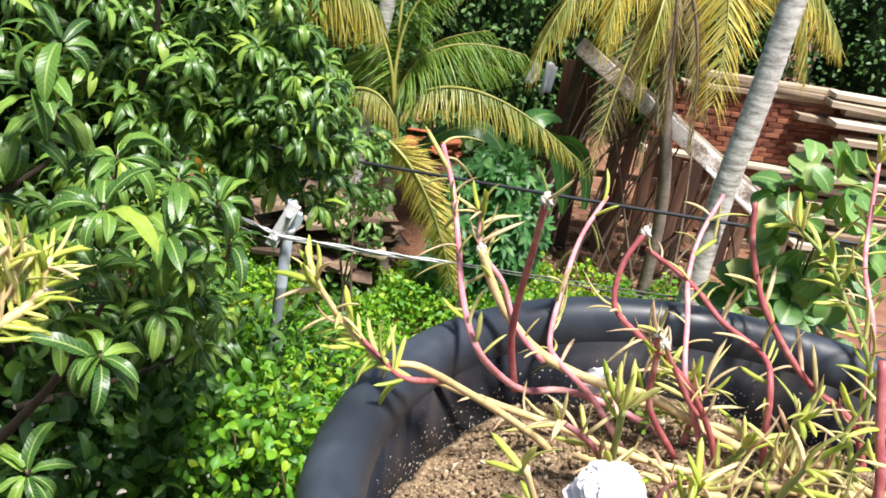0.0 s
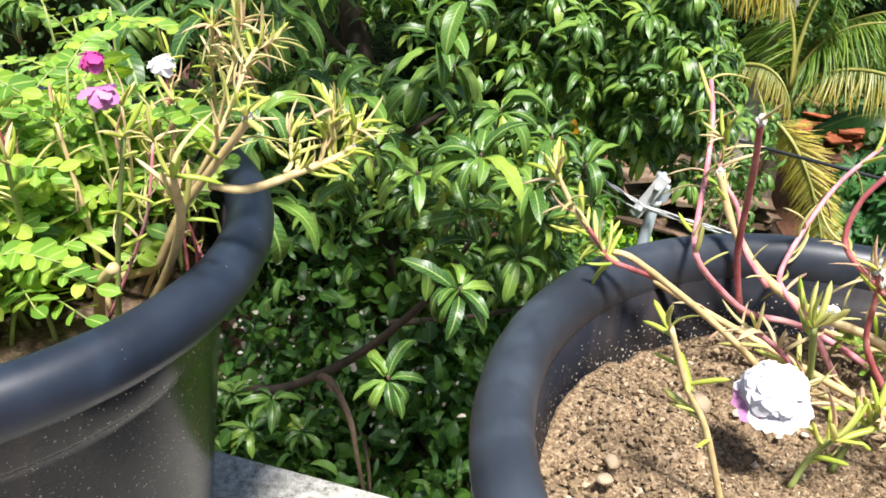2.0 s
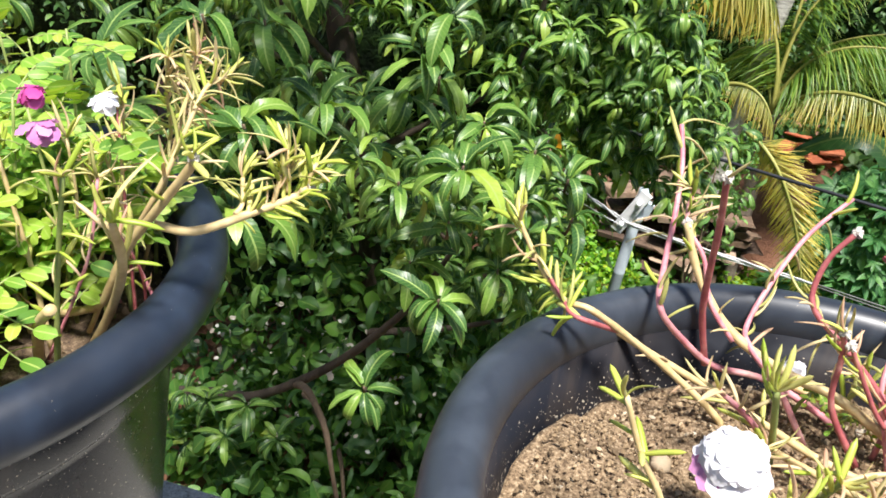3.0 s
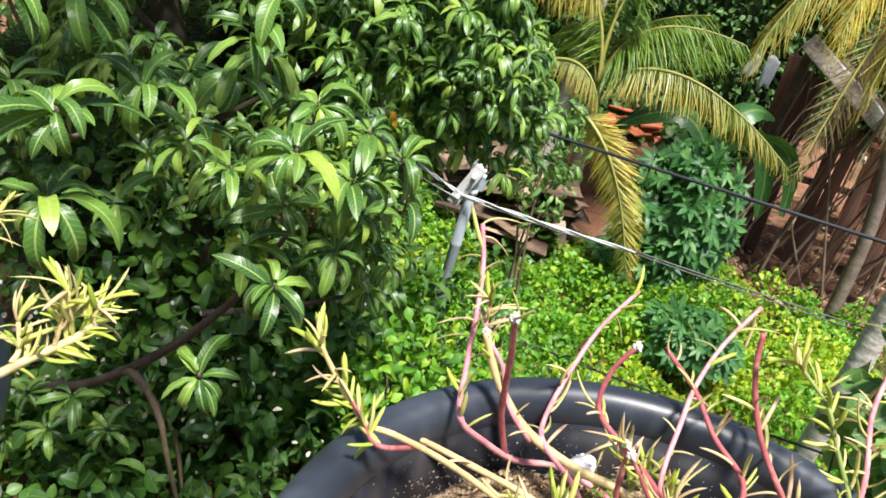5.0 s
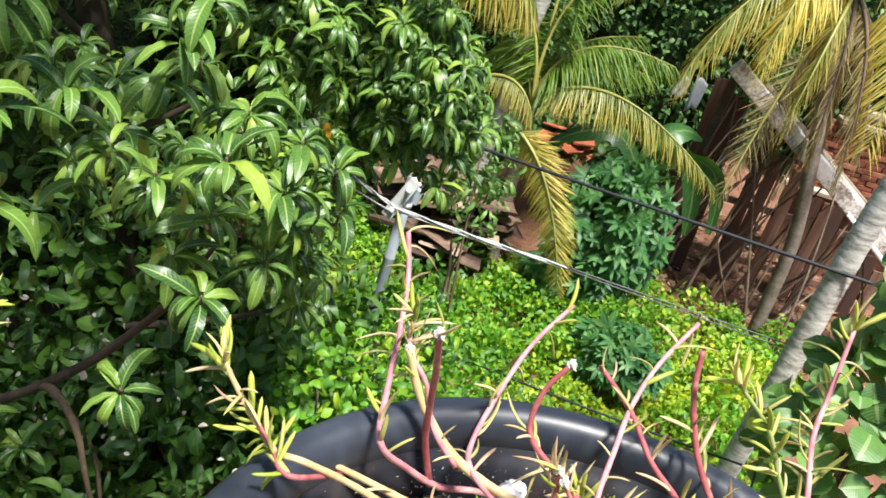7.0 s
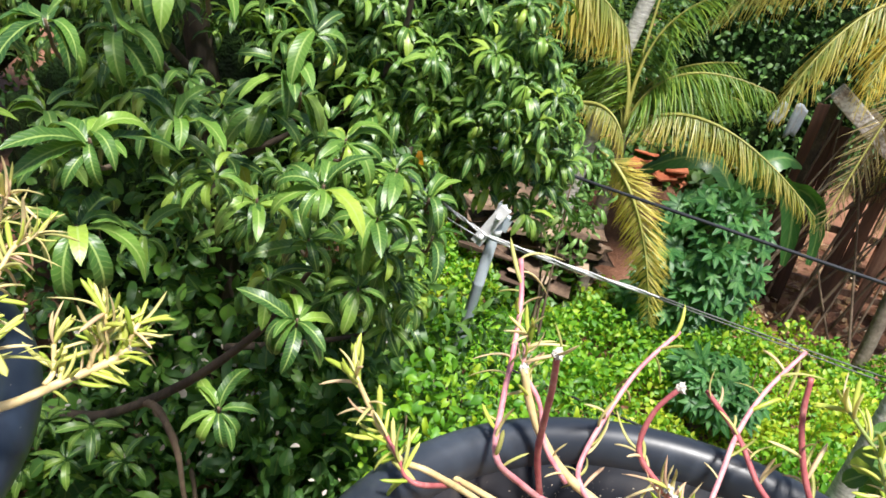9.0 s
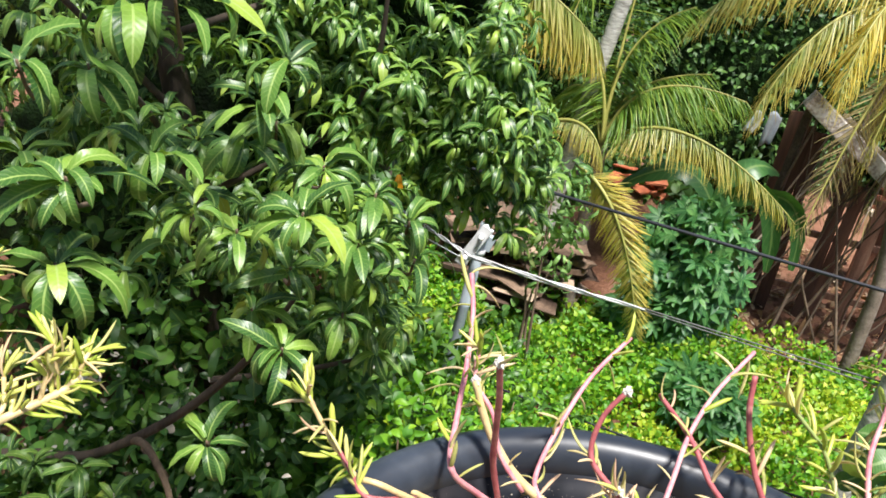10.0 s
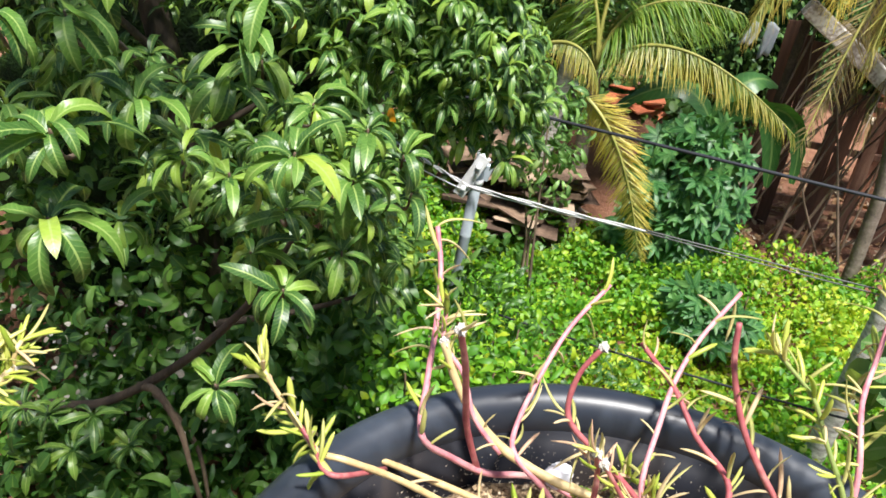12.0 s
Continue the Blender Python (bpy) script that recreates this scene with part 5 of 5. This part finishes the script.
def shoot(plant, inv, points, r0, r1, material, leaves=10, old=0.5, leaf=0.02, span=(0.0, 0.7), cut=False, tuft=0):
    """Stem from its tip down to its base, with fleshy leaves along part of it."""
    path = smooth_path(points, 6)
    st = under("stem", tube("stem", path, (0.8 * r0, 0.72 * r1), material, 10, 0.06, int(1000 * abs(points[0][0]))), plant)
    st.matrix_parent_inverse = inv
    tan = -np.gradient(path, axis=0)
    leaves = int(leaves * 1.2)
    for i in range(leaves + tuft):
        s = span[0] + (span[1] - span[0]) * (i + rng.uniform(0.1, 0.9)) / leaves if i < leaves else rng.uniform(0, 0.05)
        k = min(len(path) - 1, int(s * (len(path) - 1)))
        t = tan[k] / (np.linalg.norm(tan[k]) + 1e-9)
        d = np.cross(t, rng.normal(size=3))
        d /= np.linalg.norm(d)
        d = d * (0.7 if i < leaves else 0.6) + t * (rng.uniform(0.15, 1.0) if i < leaves else rng.uniform(0.4, 1.2))
        m = frames_of(d[None], rng.normal(size=(1, 3)) * 0.3 + np.array([(0, 0, 1.0)]), path[k][None], [leaf * rng.uniform(0.65, 1.2)])[0]
        pool = OLD if rng.uniform() < old else FRESH
        under("leaf", pool[rng.integers(3)], st, m=Matrix(m.tolist()))
    if cut:
        o = under("dry_tip", PEBBLE_TIP, st, "dried whitish bud remnant", Matrix.Translation(path[0]) @ Matrix.Diagonal((0.0028, 0.0026, 0.003, 1)))
    return st


def dry_tip():
    """Shrivelled remnant of a bud: a crumpled knob with a few curled scales."""
    bm = bmesh.new()
    bmesh.ops.create_icosphere(bm, subdivisions=3, radius=0.7)
    for v in bm.verts:
        v.co *= 1 + 0.7 * noise.noise(v.co * 2.6 + Vector((4.1, 0, 0)))
    for k, v in enumerate(bm.verts):
        if k % 17 == 0:
            v.co *= 1.5
    me = bpy.data.meshes.new("dry_tip")
    bm.to_mesh(me)
    bm.free()
    me.materials.append(M_CUT)
    return me


PEBBLE_TIP = dry_tip()

moss_a = thing("moss_rose", "leggy moss rose with pink stems and pale leaves", "plant", at=(*POT_A, SOIL_Z))
inv_a = Matrix.Translation((-POT_A[0], -POT_A[1], -SOIL_Z))
shoot(moss_a, inv_a, [(0.018, 0.396, 4.874), (0.025, 0.383, 4.858), (0.030, 0.364, 4.840), (0.034, 0.339, 4.824), (0.040, 0.310, 4.816), (0.054, 0.324, 4.794), (0.071, 0.337, 4.778), (0.096, 0.348, 4.773), (0.13, 0.341, 4.766), (0.155, 0.335, 4.75)], 0.0016, 0.0026, M_STEMP, 15, 0.75, 0.017, (0.0, 0.5))
shoot(moss_a, inv_a, [(0.053, 0.286, 4.894), (0.055, 0.302, 4.867), (0.056, 0.316, 4.839), (0.058, 0.327, 4.811), (0.066, 0.336, 4.778)], 0.0017, 0.0024, M_STEMR, 2, 0.9, 0.016, (0.0, 0.1), True)
shoot(moss_a, inv_a, [(0.039, 0.340, 4.847), (0.049, 0.337, 4.827), (0.063, 0.334, 4.810), (0.080, 0.331, 4.799), (0.103, 0.329, 4.792), (0.126, 0.326, 4.790), (0.156, 0.324, 4.777), (0.177, 0.321, 4.769)], 0.0026, 0.0034, M_STEMT, 3, 0.8, 0.014, (0.05, 0.5), True)
shoot(moss_a, inv_a, [(0.109, 0.418, 4.851), (0.094, 0.392, 4.837), (0.085, 0.367, 4.822), (0.079, 0.344, 4.803), (0.083, 0.330, 4.799), (0.10, 0.328, 4.785), (0.12, 0.325, 4.76)], 0.0014, 0.0022, M_STEMP, 12, 0.8, 0.016, (0.0, 0.75))
shoot(moss_a, inv_a, [(0.109, 0.340, 4.865), (0.102, 0.336, 4.852), (0.100, 0.332, 4.837), (0.104, 0.328, 4.828), (0.119, 0.324, 4.818), (0.139, 0.320, 4.803), (0.155, 0.318, 4.78), (0.165, 0.316, 4.755)], 0.0015, 0.0022, M_STEMR, 16, 0.95, 0.014, (0.35, 0.9), True)
shoot(moss_a, inv_a, [(0.176, 0.434, 4.855), (0.159, 0.406, 4.840), (0.149, 0.380, 4.828), (0.144, 0.354, 4.819), (0.141, 0.330, 4.802), (0.15, 0.322, 4.78), (0.16, 0.318, 4.755)], 0.0014, 0.0022, M_STEMP, 12, 0.8, 0.015, (0.0, 0.8))
shoot(moss_a, inv_a, [(0.131, 0.400, 4.832), (0.149, 0.376, 4.827), (0.162, 0.355, 4.818), (0.177, 0.336, 4.813), (0.177, 0.320, 4.805), (0.18, 0.315, 4.78), (0.185, 0.31, 4.755)], 0.0016, 0.0024, M_STEMR, 12, 0.8, 0.015, (0.0, 0.8))
shoot(moss_a, inv_a, [(0.166, 0.370, 4.875), (0.169, 0.366, 4.856), (0.178, 0.361, 4.833), (0.189, 0.354, 4.816), (0.208, 0.345, 4.796), (0.230, 0.334, 4.783), (0.242, 0.325, 4.755)], 0.0017, 0.0026, M_STEMR, 14, 0.8, 0.017, (0.25, 0.95))
shoot(moss_a, inv_a, [(-0.027, 0.289, 4.847), (-0.015, 0.287, 4.832), (-0.004, 0.282, 4.824), (0.005, 0.276, 4.823), (0.016, 0.276, 4.823), (0.036, 0.291, 4.805), (0.059, 0.302, 4.786), (0.080, 0.309, 4.768), (0.09, 0.312, 4.752)], 0.0014, 0.0026, M_STEMT, 16, 0.35, 0.017, (0.0, 0.35), False, 12)
shoot(moss_a, inv_a, [(0.116, 0.310, 4.832), (0.119, 0.312, 4.817), (0.123, 0.314, 4.792), (0.142, 0.316, 4.765)], 0.0015, 0.0022, M_STEMR, 8, 0.9, 0.013, (0.0, 0.4), True, 4)
shoot(moss_a, inv_a, [(0.184, 0.360, 4.870), (0.203, 0.355, 4.855), (0.213, 0.347, 4.839), (0.228, 0.336, 4.814), (0.235, 0.332, 4.782)], 0.0011, 0.002, M_STEMG, 26, 0.35, 0.016, (0.0, 0.85), False, 4)
shoot(moss_a, inv_a, [(0.234, 0.400, 4.894), (0.232, 0.385, 4.866), (0.228, 0.368, 4.849), (0.232, 0.348, 4.823), (0.232, 0.332, 4.782)], 0.0013, 0.0022, M_STEMP, 26, 0.5, 0.017, (0.0, 0.8), False, 5)
shoot(moss_a, inv_a, [(0.187, 0.270, 4.854), (0.190, 0.260, 4.830), (0.193, 0.250, 4.806), (0.195, 0.243, 4.755)], 0.0022, 0.0028, M_STEMR, 8, 0.4, 0.018, (0.1, 0.9))
shoot(moss_a, inv_a, [(0.047, 0.200, 4.842), (0.057, 0.202, 4.819), (0.068, 0.204, 4.801), (0.082, 0.207, 4.765)], 0.0013, 0.002, M_STEMT, 8, 0.05, 0.017, (0.0, 0.8), False, 2)
shoot(moss_a, inv_a, [(-0.007, 0.283, 4.828), (0.003, 0.276, 4.823), (0.009, 0.268, 4.823), (0.017, 0.268, 4.822), (0.029, 0.294, 4.806)], 0.0012, 0.0018, M_STEMR, 10, 0.4, 0.017, (0.0, 0.7))
shoot(moss_a, inv_a, [(0.120, 0.310, 4.827), (0.129, 0.312, 4.813), (0.139, 0.314, 4.798), (0.146, 0.315, 4.790)], 0.0013, 0.0016, M_STEMR, 6, 0.9, 0.012, (0.0, 0.8), True)
shoot(moss_a, inv_a, [(0.037, 0.345, 4.861), (0.039, 0.341, 4.846), (0.051, 0.337, 4.833), (0.060, 0.332, 4.814), (0.075, 0.330, 4.799)], 0.0013, 0.0018, M_STEMP, 14, 0.7, 0.014, (0.0, 0.4), False, 6)
shoot(moss_a, inv_a, [(0.096, 0.270, 4.819), (0.101, 0.282, 4.793), (0.106, 0.295, 4.765)], 0.0018, 0.0022, M_STEMG, 3, 0.2, 0.018, (0.0, 0.3), False, 12)
for x, y, h in ((0.150, 0.290, 0.030), (0.175, 0.300, 0.040), (0.130, 0.345, 0.028), (0.205, 0.290, 0.05), (0.16, 0.26, 0.045), (0.215, 0.315, 0.06), (0.12, 0.255, 0.035), (0.19, 0.235, 0.06), (0.23, 0.26, 0.07), (0.105, 0.235, 0.03)):
    shoot(moss_a, inv_a, [(x + 0.008, y, SOIL_Z + h), (x + 0.003, y + 0.003, SOIL_Z + h * 0.5), (x, y, SOIL_Z)], 0.0013, 0.002, M_STEMG, 6, 0.25, 0.018, (0.0, 0.7), False, 6)
for i in range(12):
    x, y = rng.uniform(0.09, 0.25), rng.uniform(0.262, 0.33)
    if math.hypot(x - POT_A[0], y - POT_A[1]) > 0.125:
        continue
    h, dx = rng.uniform(0.02, 0.045), rng.normal() * 0.014
    shoot(moss_a, inv_a, [(x + dx, y - 0.008, SOIL_Z + h), (x + 0.4 * dx, y - 0.002, SOIL_Z + h * 0.6), (x, y, SOIL_Z)], 0.0015, 0.002, M_STEMT if i % 2 else M_STEMP, 7, 0.85, 0.017, (0.0, 0.8), False, 4)
for pts in ([(0.02, 0.305, 4.80), (0.045, 0.315, 4.786), (0.085, 0.32, 4.772), (0.13, 0.30, 4.772), (0.19, 0.295, 4.770), (0.24, 0.30, 4.770)], [(0.10, 0.352, 4.774), (0.15, 0.335, 4.775), (0.20, 0.315, 4.774), (0.245, 0.28, 4.770)], [(0.09, 0.30, 4.772), (0.14, 0.28, 4.776), (0.20, 0.27, 4.772)]):
    shoot(moss_a, inv_a, pts, 0.002, 0.0028, M_STEMT, 10, 0.5, 0.015, (0.2, 0.95))


def blossom(plant, inv, centre, size, inner, outer, axis=(-0.1, -0.15, 1.0), n=68):
    """Double flower: a dome of many narrow petals over a ring of broad ones."""
    fl = under("flower", tube("flower", smooth_path([np.array(centre) - np.array(axis) * size * 0.25, np.array(centre) - np.array(axis) * size * 0.6], 2), (0.003, 0.0016), M_STEMG, 8), plant, "double moss rose blossom")
    fl.matrix_parent_inverse = inv
    ax = np.array(axis) / np.linalg.norm(axis)
    a = np.cross(ax, (0.2, 0.9, 0.1))
    a /= np.linalg.norm(a)
    b = np.cross(ax, a)
    for k in range(16 + n):
        rim = k < 16
        e = rng.uniform(-0.15, 0.1) if rim else math.asin(min(1, 0.04 + 0.95 * (k - 16) / n))
        t = k * 2.39996 + rng.normal() * 0.2
        flat = math.cos(t) * a + math.sin(t) * b
        out = math.cos(e) * flat + math.sin(e) * ax
        slope = math.sin(e) * flat - math.cos(e) * ax
        if rim:
            d, up, foot, sc = flat + ax * rng.uniform(-0.25, 0.05), ax, np.array(centre) + flat * size * 0.14, size * 0.45
        else:
            d, up = slope * 0.9 + out * rng.uniform(0.15, 0.55), out + 0.18 * rng.normal(size=3)
            foot, sc = np.array(centre) + (out * 0.34 - slope * 0.16) * size, size * rng.uniform(0.36, 0.48) * math.sqrt(68 / n)
        m = frames_of(d[None], up[None], foot[None], [sc])[0]
        under("petal", (outer if rim and flat[0] < -0.3 and flat[1] < 0.3 else inner)[rng.integers(2)], fl, m=Matrix(m.tolist()))


def petals(material):
    return [quads_mesh("petal", *strip_leaf(1.0, w, 7, -0.12, 0.6, 1.0, 0.16, 0.03, 0.5), material) for w in (0.8, 0.68)]


WHITE_PETALS, PINK_PETALS, MAGENTA_PETALS = petals(M_PETALW), petals(M_PETALP), petals(M_MAGENTA)
blossom(moss_a, inv_a, (0.0880, 0.237, 4.8035), 0.030, WHITE_PETALS, PINK_PETALS, n=112)
blossom(moss_a, inv_a, (0.104, 0.338, 4.788), 0.013, WHITE_PETALS, WHITE_PETALS, n=44)

moss_b = thing("moss_rose", "moss rose with tan stems and yellow-green leaves", "plant", at=(*POT_B, SOIL_Z))
inv_b = Matrix.Translation((-POT_B[0], -POT_B[1], -SOIL_Z))
shoot(moss_b, inv_b, [(-0.128, 0.192, 4.881), (-0.130, 0.192, 4.876), (-0.146, 0.193, 4.855), (-0.164, 0.194, 4.831), (-0.177, 0.195, 4.807), (-0.189, 0.196, 4.789), (-0.219, 0.197, 4.772)], 0.0021, 0.0030, M_STEMT, 8, 0.4, 0.018, (0.0, 0.4), True, 3)
shoot(moss_b, inv_b, [(-0.111, 0.246, 4.855), (-0.114, 0.239, 4.851), (-0.123, 0.225, 4.847), (-0.136, 0.202, 4.843), (-0.152, 0.196, 4.843)], 0.0021, 0.0027, M_STEMT, 26, 0.15, 0.014, (0.0, 0.6), True, 4)
shoot(moss_b, inv_b, [(-0.118, 0.239, 4.872), (-0.117, 0.239, 4.862), (-0.116, 0.238, 4.853)], 0.0012, 0.0016, M_STEMT, 10, 0.2, 0.014, (0.0, 0.8), False, 7)
shoot(moss_b, inv_b, [(-0.199, 0.260, 4.888), (-0.208, 0.268, 4.867), (-0.213, 0.275, 4.842), (-0.226, 0.280, 4.819), (-0.249, 0.270, 4.768)], 0.0011, 0.0016, M_STEMT, 34, 0.75, 0.0135, (0.0, 0.62), False, 6)
shoot(moss_b, inv_b, [(-0.185, 0.262, 4.892), (-0.186, 0.258, 4.875), (-0.192, 0.255, 4.850), (-0.215, 0.250, 4.768)], 0.0011, 0.0016, M_STEMT, 34, 0.75, 0.0135, (0.0, 0.62), False, 6)
shoot(moss_b, inv_b, [(-0.150, 0.240, 4.896), (-0.152, 0.229, 4.893), (-0.151, 0.215, 4.879), (-0.157, 0.205, 4.855), (-0.175, 0.20, 4.82), (-0.2, 0.2, 4.768)], 0.0011, 0.0018, M_STEMT, 34, 0.75, 0.0135, (0.0, 0.6), False, 6)
for tip, foot in (((-0.131, 0.226, 4.860), (-0.128, 0.217, 4.847)), ((-0.120, 0.238, 4.862), (-0.119, 0.231, 4.849)), ((-0.110, 0.250, 4.864), (-0.112, 0.245, 4.853)), ((-0.205, 0.235, 4.880), (-0.212, 0.240, 4.840))):
    shoot(moss_b, inv_b, [tip, tuple((np.array(tip) + np.array(foot)) / 2 + rng.normal(size=3) * 0.002), foot], 0.0012, 0.0016, M_STEMT, 8, 0.4, 0.0125, (0.0, 0.7), False, 5)
shoot(moss_b, inv_b, [(-0.139, 0.160, 4.864), (-0.149, 0.174, 4.836), (-0.171, 0.188, 4.800), (-0.190, 0.192, 4.768)], 0.0024, 0.0030, M_STEMT, 5, 0.5, 0.018, (0.0, 0.4), False, 4)
shoot(moss_b, inv_b, [(-0.175, 0.160, 4.812), (-0.19, 0.165, 4.795), (-0.205, 0.175, 4.765)], 0.0031, 0.0035, M_STEMT, 0, 0.5, 0.018)
for i in range(24):
    a, rr = rng.uniform(0, 6.28), 0.115 * math.sqrt(rng.uniform(0.05, 1))
    x, y, h = POT_B[0] + rr * math.cos(a), POT_B[1] + rr * math.sin(a), rng.uniform(0.05, 0.12)
    dx, dy = rng.normal(size=2) * 0.02
    shoot(moss_b, inv_b, [(x + dx, y + dy, SOIL_Z + h), (x + 0.4 * dx, y + 0.4 * dy, SOIL_Z + h * 0.5), (x, y, SOIL_Z)], 0.0012, 0.002, M_STEMT if i % 2 else M_STEMG, 11, 0.3, 0.014, (0.0, 0.8), False, 6)
for i in range(13):
    x, y = rng.uniform(-0.27, -0.175), rng.uniform(0.17, 0.265)
    h = rng.uniform(0.05, 0.105)
    dx, dy = rng.normal(size=2) * 0.018
    shoot(moss_b, inv_b, [(x + dx, y + dy, SOIL_Z + h), (x + 0.7 * dx + 0.005, y + 0.5 * dy, SOIL_Z + h * 0.6), (x, y, SOIL_Z)], 0.0008, 0.0012, (M_STEMR, M_STEMT, M_STEMP)[i % 3], 11, 0.6, 0.012, (0.0, 0.75), False, 5)
blossom(moss_b, inv_b, (-0.1895, 0.175, 4.895), 0.008, MAGENTA_PETALS, MAGENTA_PETALS, n=16)
blossom(moss_b, inv_b, (-0.187, 0.175, 4.881), 0.010, PINK_PETALS, MAGENTA_PETALS, n=18)
blossom(moss_b, inv_b, (-0.1585, 0.180, 4.899), 0.0075, WHITE_PETALS, PINK_PETALS, n=18)

# ---- weeds with rows of round leaflets ----
LEAFLET = [quads_mesh("leaflet", *strip_leaf(1.0, w, 7, 0.12, dr, 1.2, 0.03, 0.02, 0.5), M_WEED) for w, dr in ((0.60, 0.3), (0.54, 0.5))]


def weed(x, y, h, lean, sprigs, size=0.011, reach=1.0):
    w = thing("leafy_weed", "bright green weed with paired oval leaflets", "weed", "weeds in the pot", at=(x, y, SOIL_Z))
    top = np.array((lean[0], lean[1], h))
    st = under("stem", tube("stem", smooth_path([(0, 0, 0), tuple(top * (0.35, 0.35, 0.5)), tuple(top)], 4), (0.0012, 0.0007), M_STEMG, 6), w)
    for k in range(sprigs):
        s = 0.45 + 0.55 * (k + 1) / sprigs
        base = top * np.array((s ** 1.5, s ** 1.5, s))
        a = rng.uniform(0, 6.28) if k else math.atan2(lean[1], lean[0])
        d = np.array((math.cos(a), math.sin(a), rng.uniform(-0.1, 0.5)))
        ln = reach * rng.uniform(0.03, 0.048)
        far = np.array((x, y)) + (base + d * ln)[:2] - np.array(POT_B if x < 0 else POT_A)
        if np.hypot(*far) > (0.135 if far[1] < 0.05 else 0.155):
            continue
        p = smooth_path([tuple(base), tuple(base + d * ln * 0.5 + np.array((0, 0, 0.003))), tuple(base + d * ln - np.array((0, 0, 0.004)))], 3)
        sp = under("sprig", tube("sprig", p, (0.0006, 0.0004), M_STEMG, 5), w)
        n = 5
        tip_up = np.array((0.0, -0.35, 1.0)) + 0.45 * rng.normal(size=3)
        for i in range(2 * n + 1):
            t = 0.2 + 0.8 * (i // 2) / n
            q = p[min(len(p) - 1, int(t * (len(p) - 1)))]
            side = np.cross(d, (0, 0, 1.0)) * (1 if i % 2 else -1)
            dd = d * (0.45 if i < 2 * n else 1.0) + (side if i < 2 * n else 0)
            m = frames_of(np.array([dd]), tip_up[None] + 0.15 * rng.normal(size=(1, 3)), q[None], [size * rng.uniform(0.8, 1.2)])[0]
            under("leaflet", LEAFLET[i % 2], sp, m=Matrix(m.tolist()))


for i in range(66):
    a, rr = rng.uniform(0, 6.28), 0.118 * math.sqrt(rng.uniform(0.02, 1))
    x, y = POT_B[0] - 0.024 + rr * math.cos(a), POT_B[1] + 0.018 + rr * math.sin(a)
    weed(x, y, rng.uniform(0.03, 0.115) * (1 if x < -0.25 or y > 0.2 else 0.6), (rng.normal() * 0.012, rng.normal() * 0.012), int(rng.integers(3, 6)), rng.uniform(0.009, 0.0125))
for i in range(16):
    weed(rng.uniform(-0.29, -0.19), rng.uniform(0.20, 0.27), rng.uniform(0.05, 0.11), (rng.normal() * 0.012, rng.normal() * 0.012), int(rng.integers(3, 6)), rng.uniform(0.009, 0.0125))
for i in range(15):
    weed(rng.uniform(-0.30, -0.215), rng.uniform(0.135, 0.20), rng.uniform(0.025, 0.06), (rng.normal() * 0.01, rng.normal() * 0.01), int(rng.integers(3, 6)), rng.uniform(0.010, 0.013))
for i in range(8):
    weed(rng.uniform(-0.27, -0.19), rng.uniform(0.10, 0.24), rng.uniform(0.02, 0.05), (rng.normal() * 0.01, rng.normal() * 0.01), int(rng.integers(2, 4)), rng.uniform(0.009, 0.012))


def oval_weed(x, y, h):
    """Soft upright weed with pairs of larger oval leaves."""
    w = thing("oval_leaf_weed", "blue-green weed with paired broad oval leaves", "weed", "broad weeds in the pot", at=(x, y, SOIL_Z))
    bend = rng.normal(size=2) * 0.012
    p = smooth_path([(0, 0, 0), (bend[0] * 0.3, bend[1] * 0.3, h * 0.5), (bend[0], bend[1], h)], 4)
    st = under("stem", tube("stem", p, (0.0016, 0.0009), M_STEMG, 6), w)
    for k in range(3):
        q, turn = p[len(p) - 1 - k * 3], rng.uniform(0, 3.14)
        for side in (0, math.pi):
            d = np.array((math.cos(turn + side), math.sin(turn + side), rng.uniform(-0.1, 0.4)))
            m = frames_of(d[None], np.array([(0, -0.3, 1.0)]) + 0.25 * rng.normal(size=(1, 3)), q[None], [rng.uniform(0.012, 0.02) * (1 - 0.12 * (k == 0))])[0]
            under("leaf", OVAL_LEAF[k % 2], st, m=Matrix(m.tolist()))


OVAL_LEAF = [quads_mesh("leaf", *strip_leaf(1.0, w, 7, 0.15, dr, 1.1, 0.04, 0.03, 0.55), M_OVAL) for w, dr in ((0.62, 0.5), (0.7, 0.3))]
for i in range(26):
    a, rr = rng.uniform(0, 6.28), 0.118 * math.sqrt(rng.uniform(0.02, 1))
    oval_weed(POT_B[0] - 0.014 + rr * math.cos(a), POT_B[1] + 0.004 + rr * math.sin(a), rng.uniform(0.02, 0.085))
for x, y, h in ((0.112, 0.342, 0.022), (0.13, 0.338, 0.015)):
    weed(x, y, h, (0.006, -0.004), 2, 0.004, 0.35)
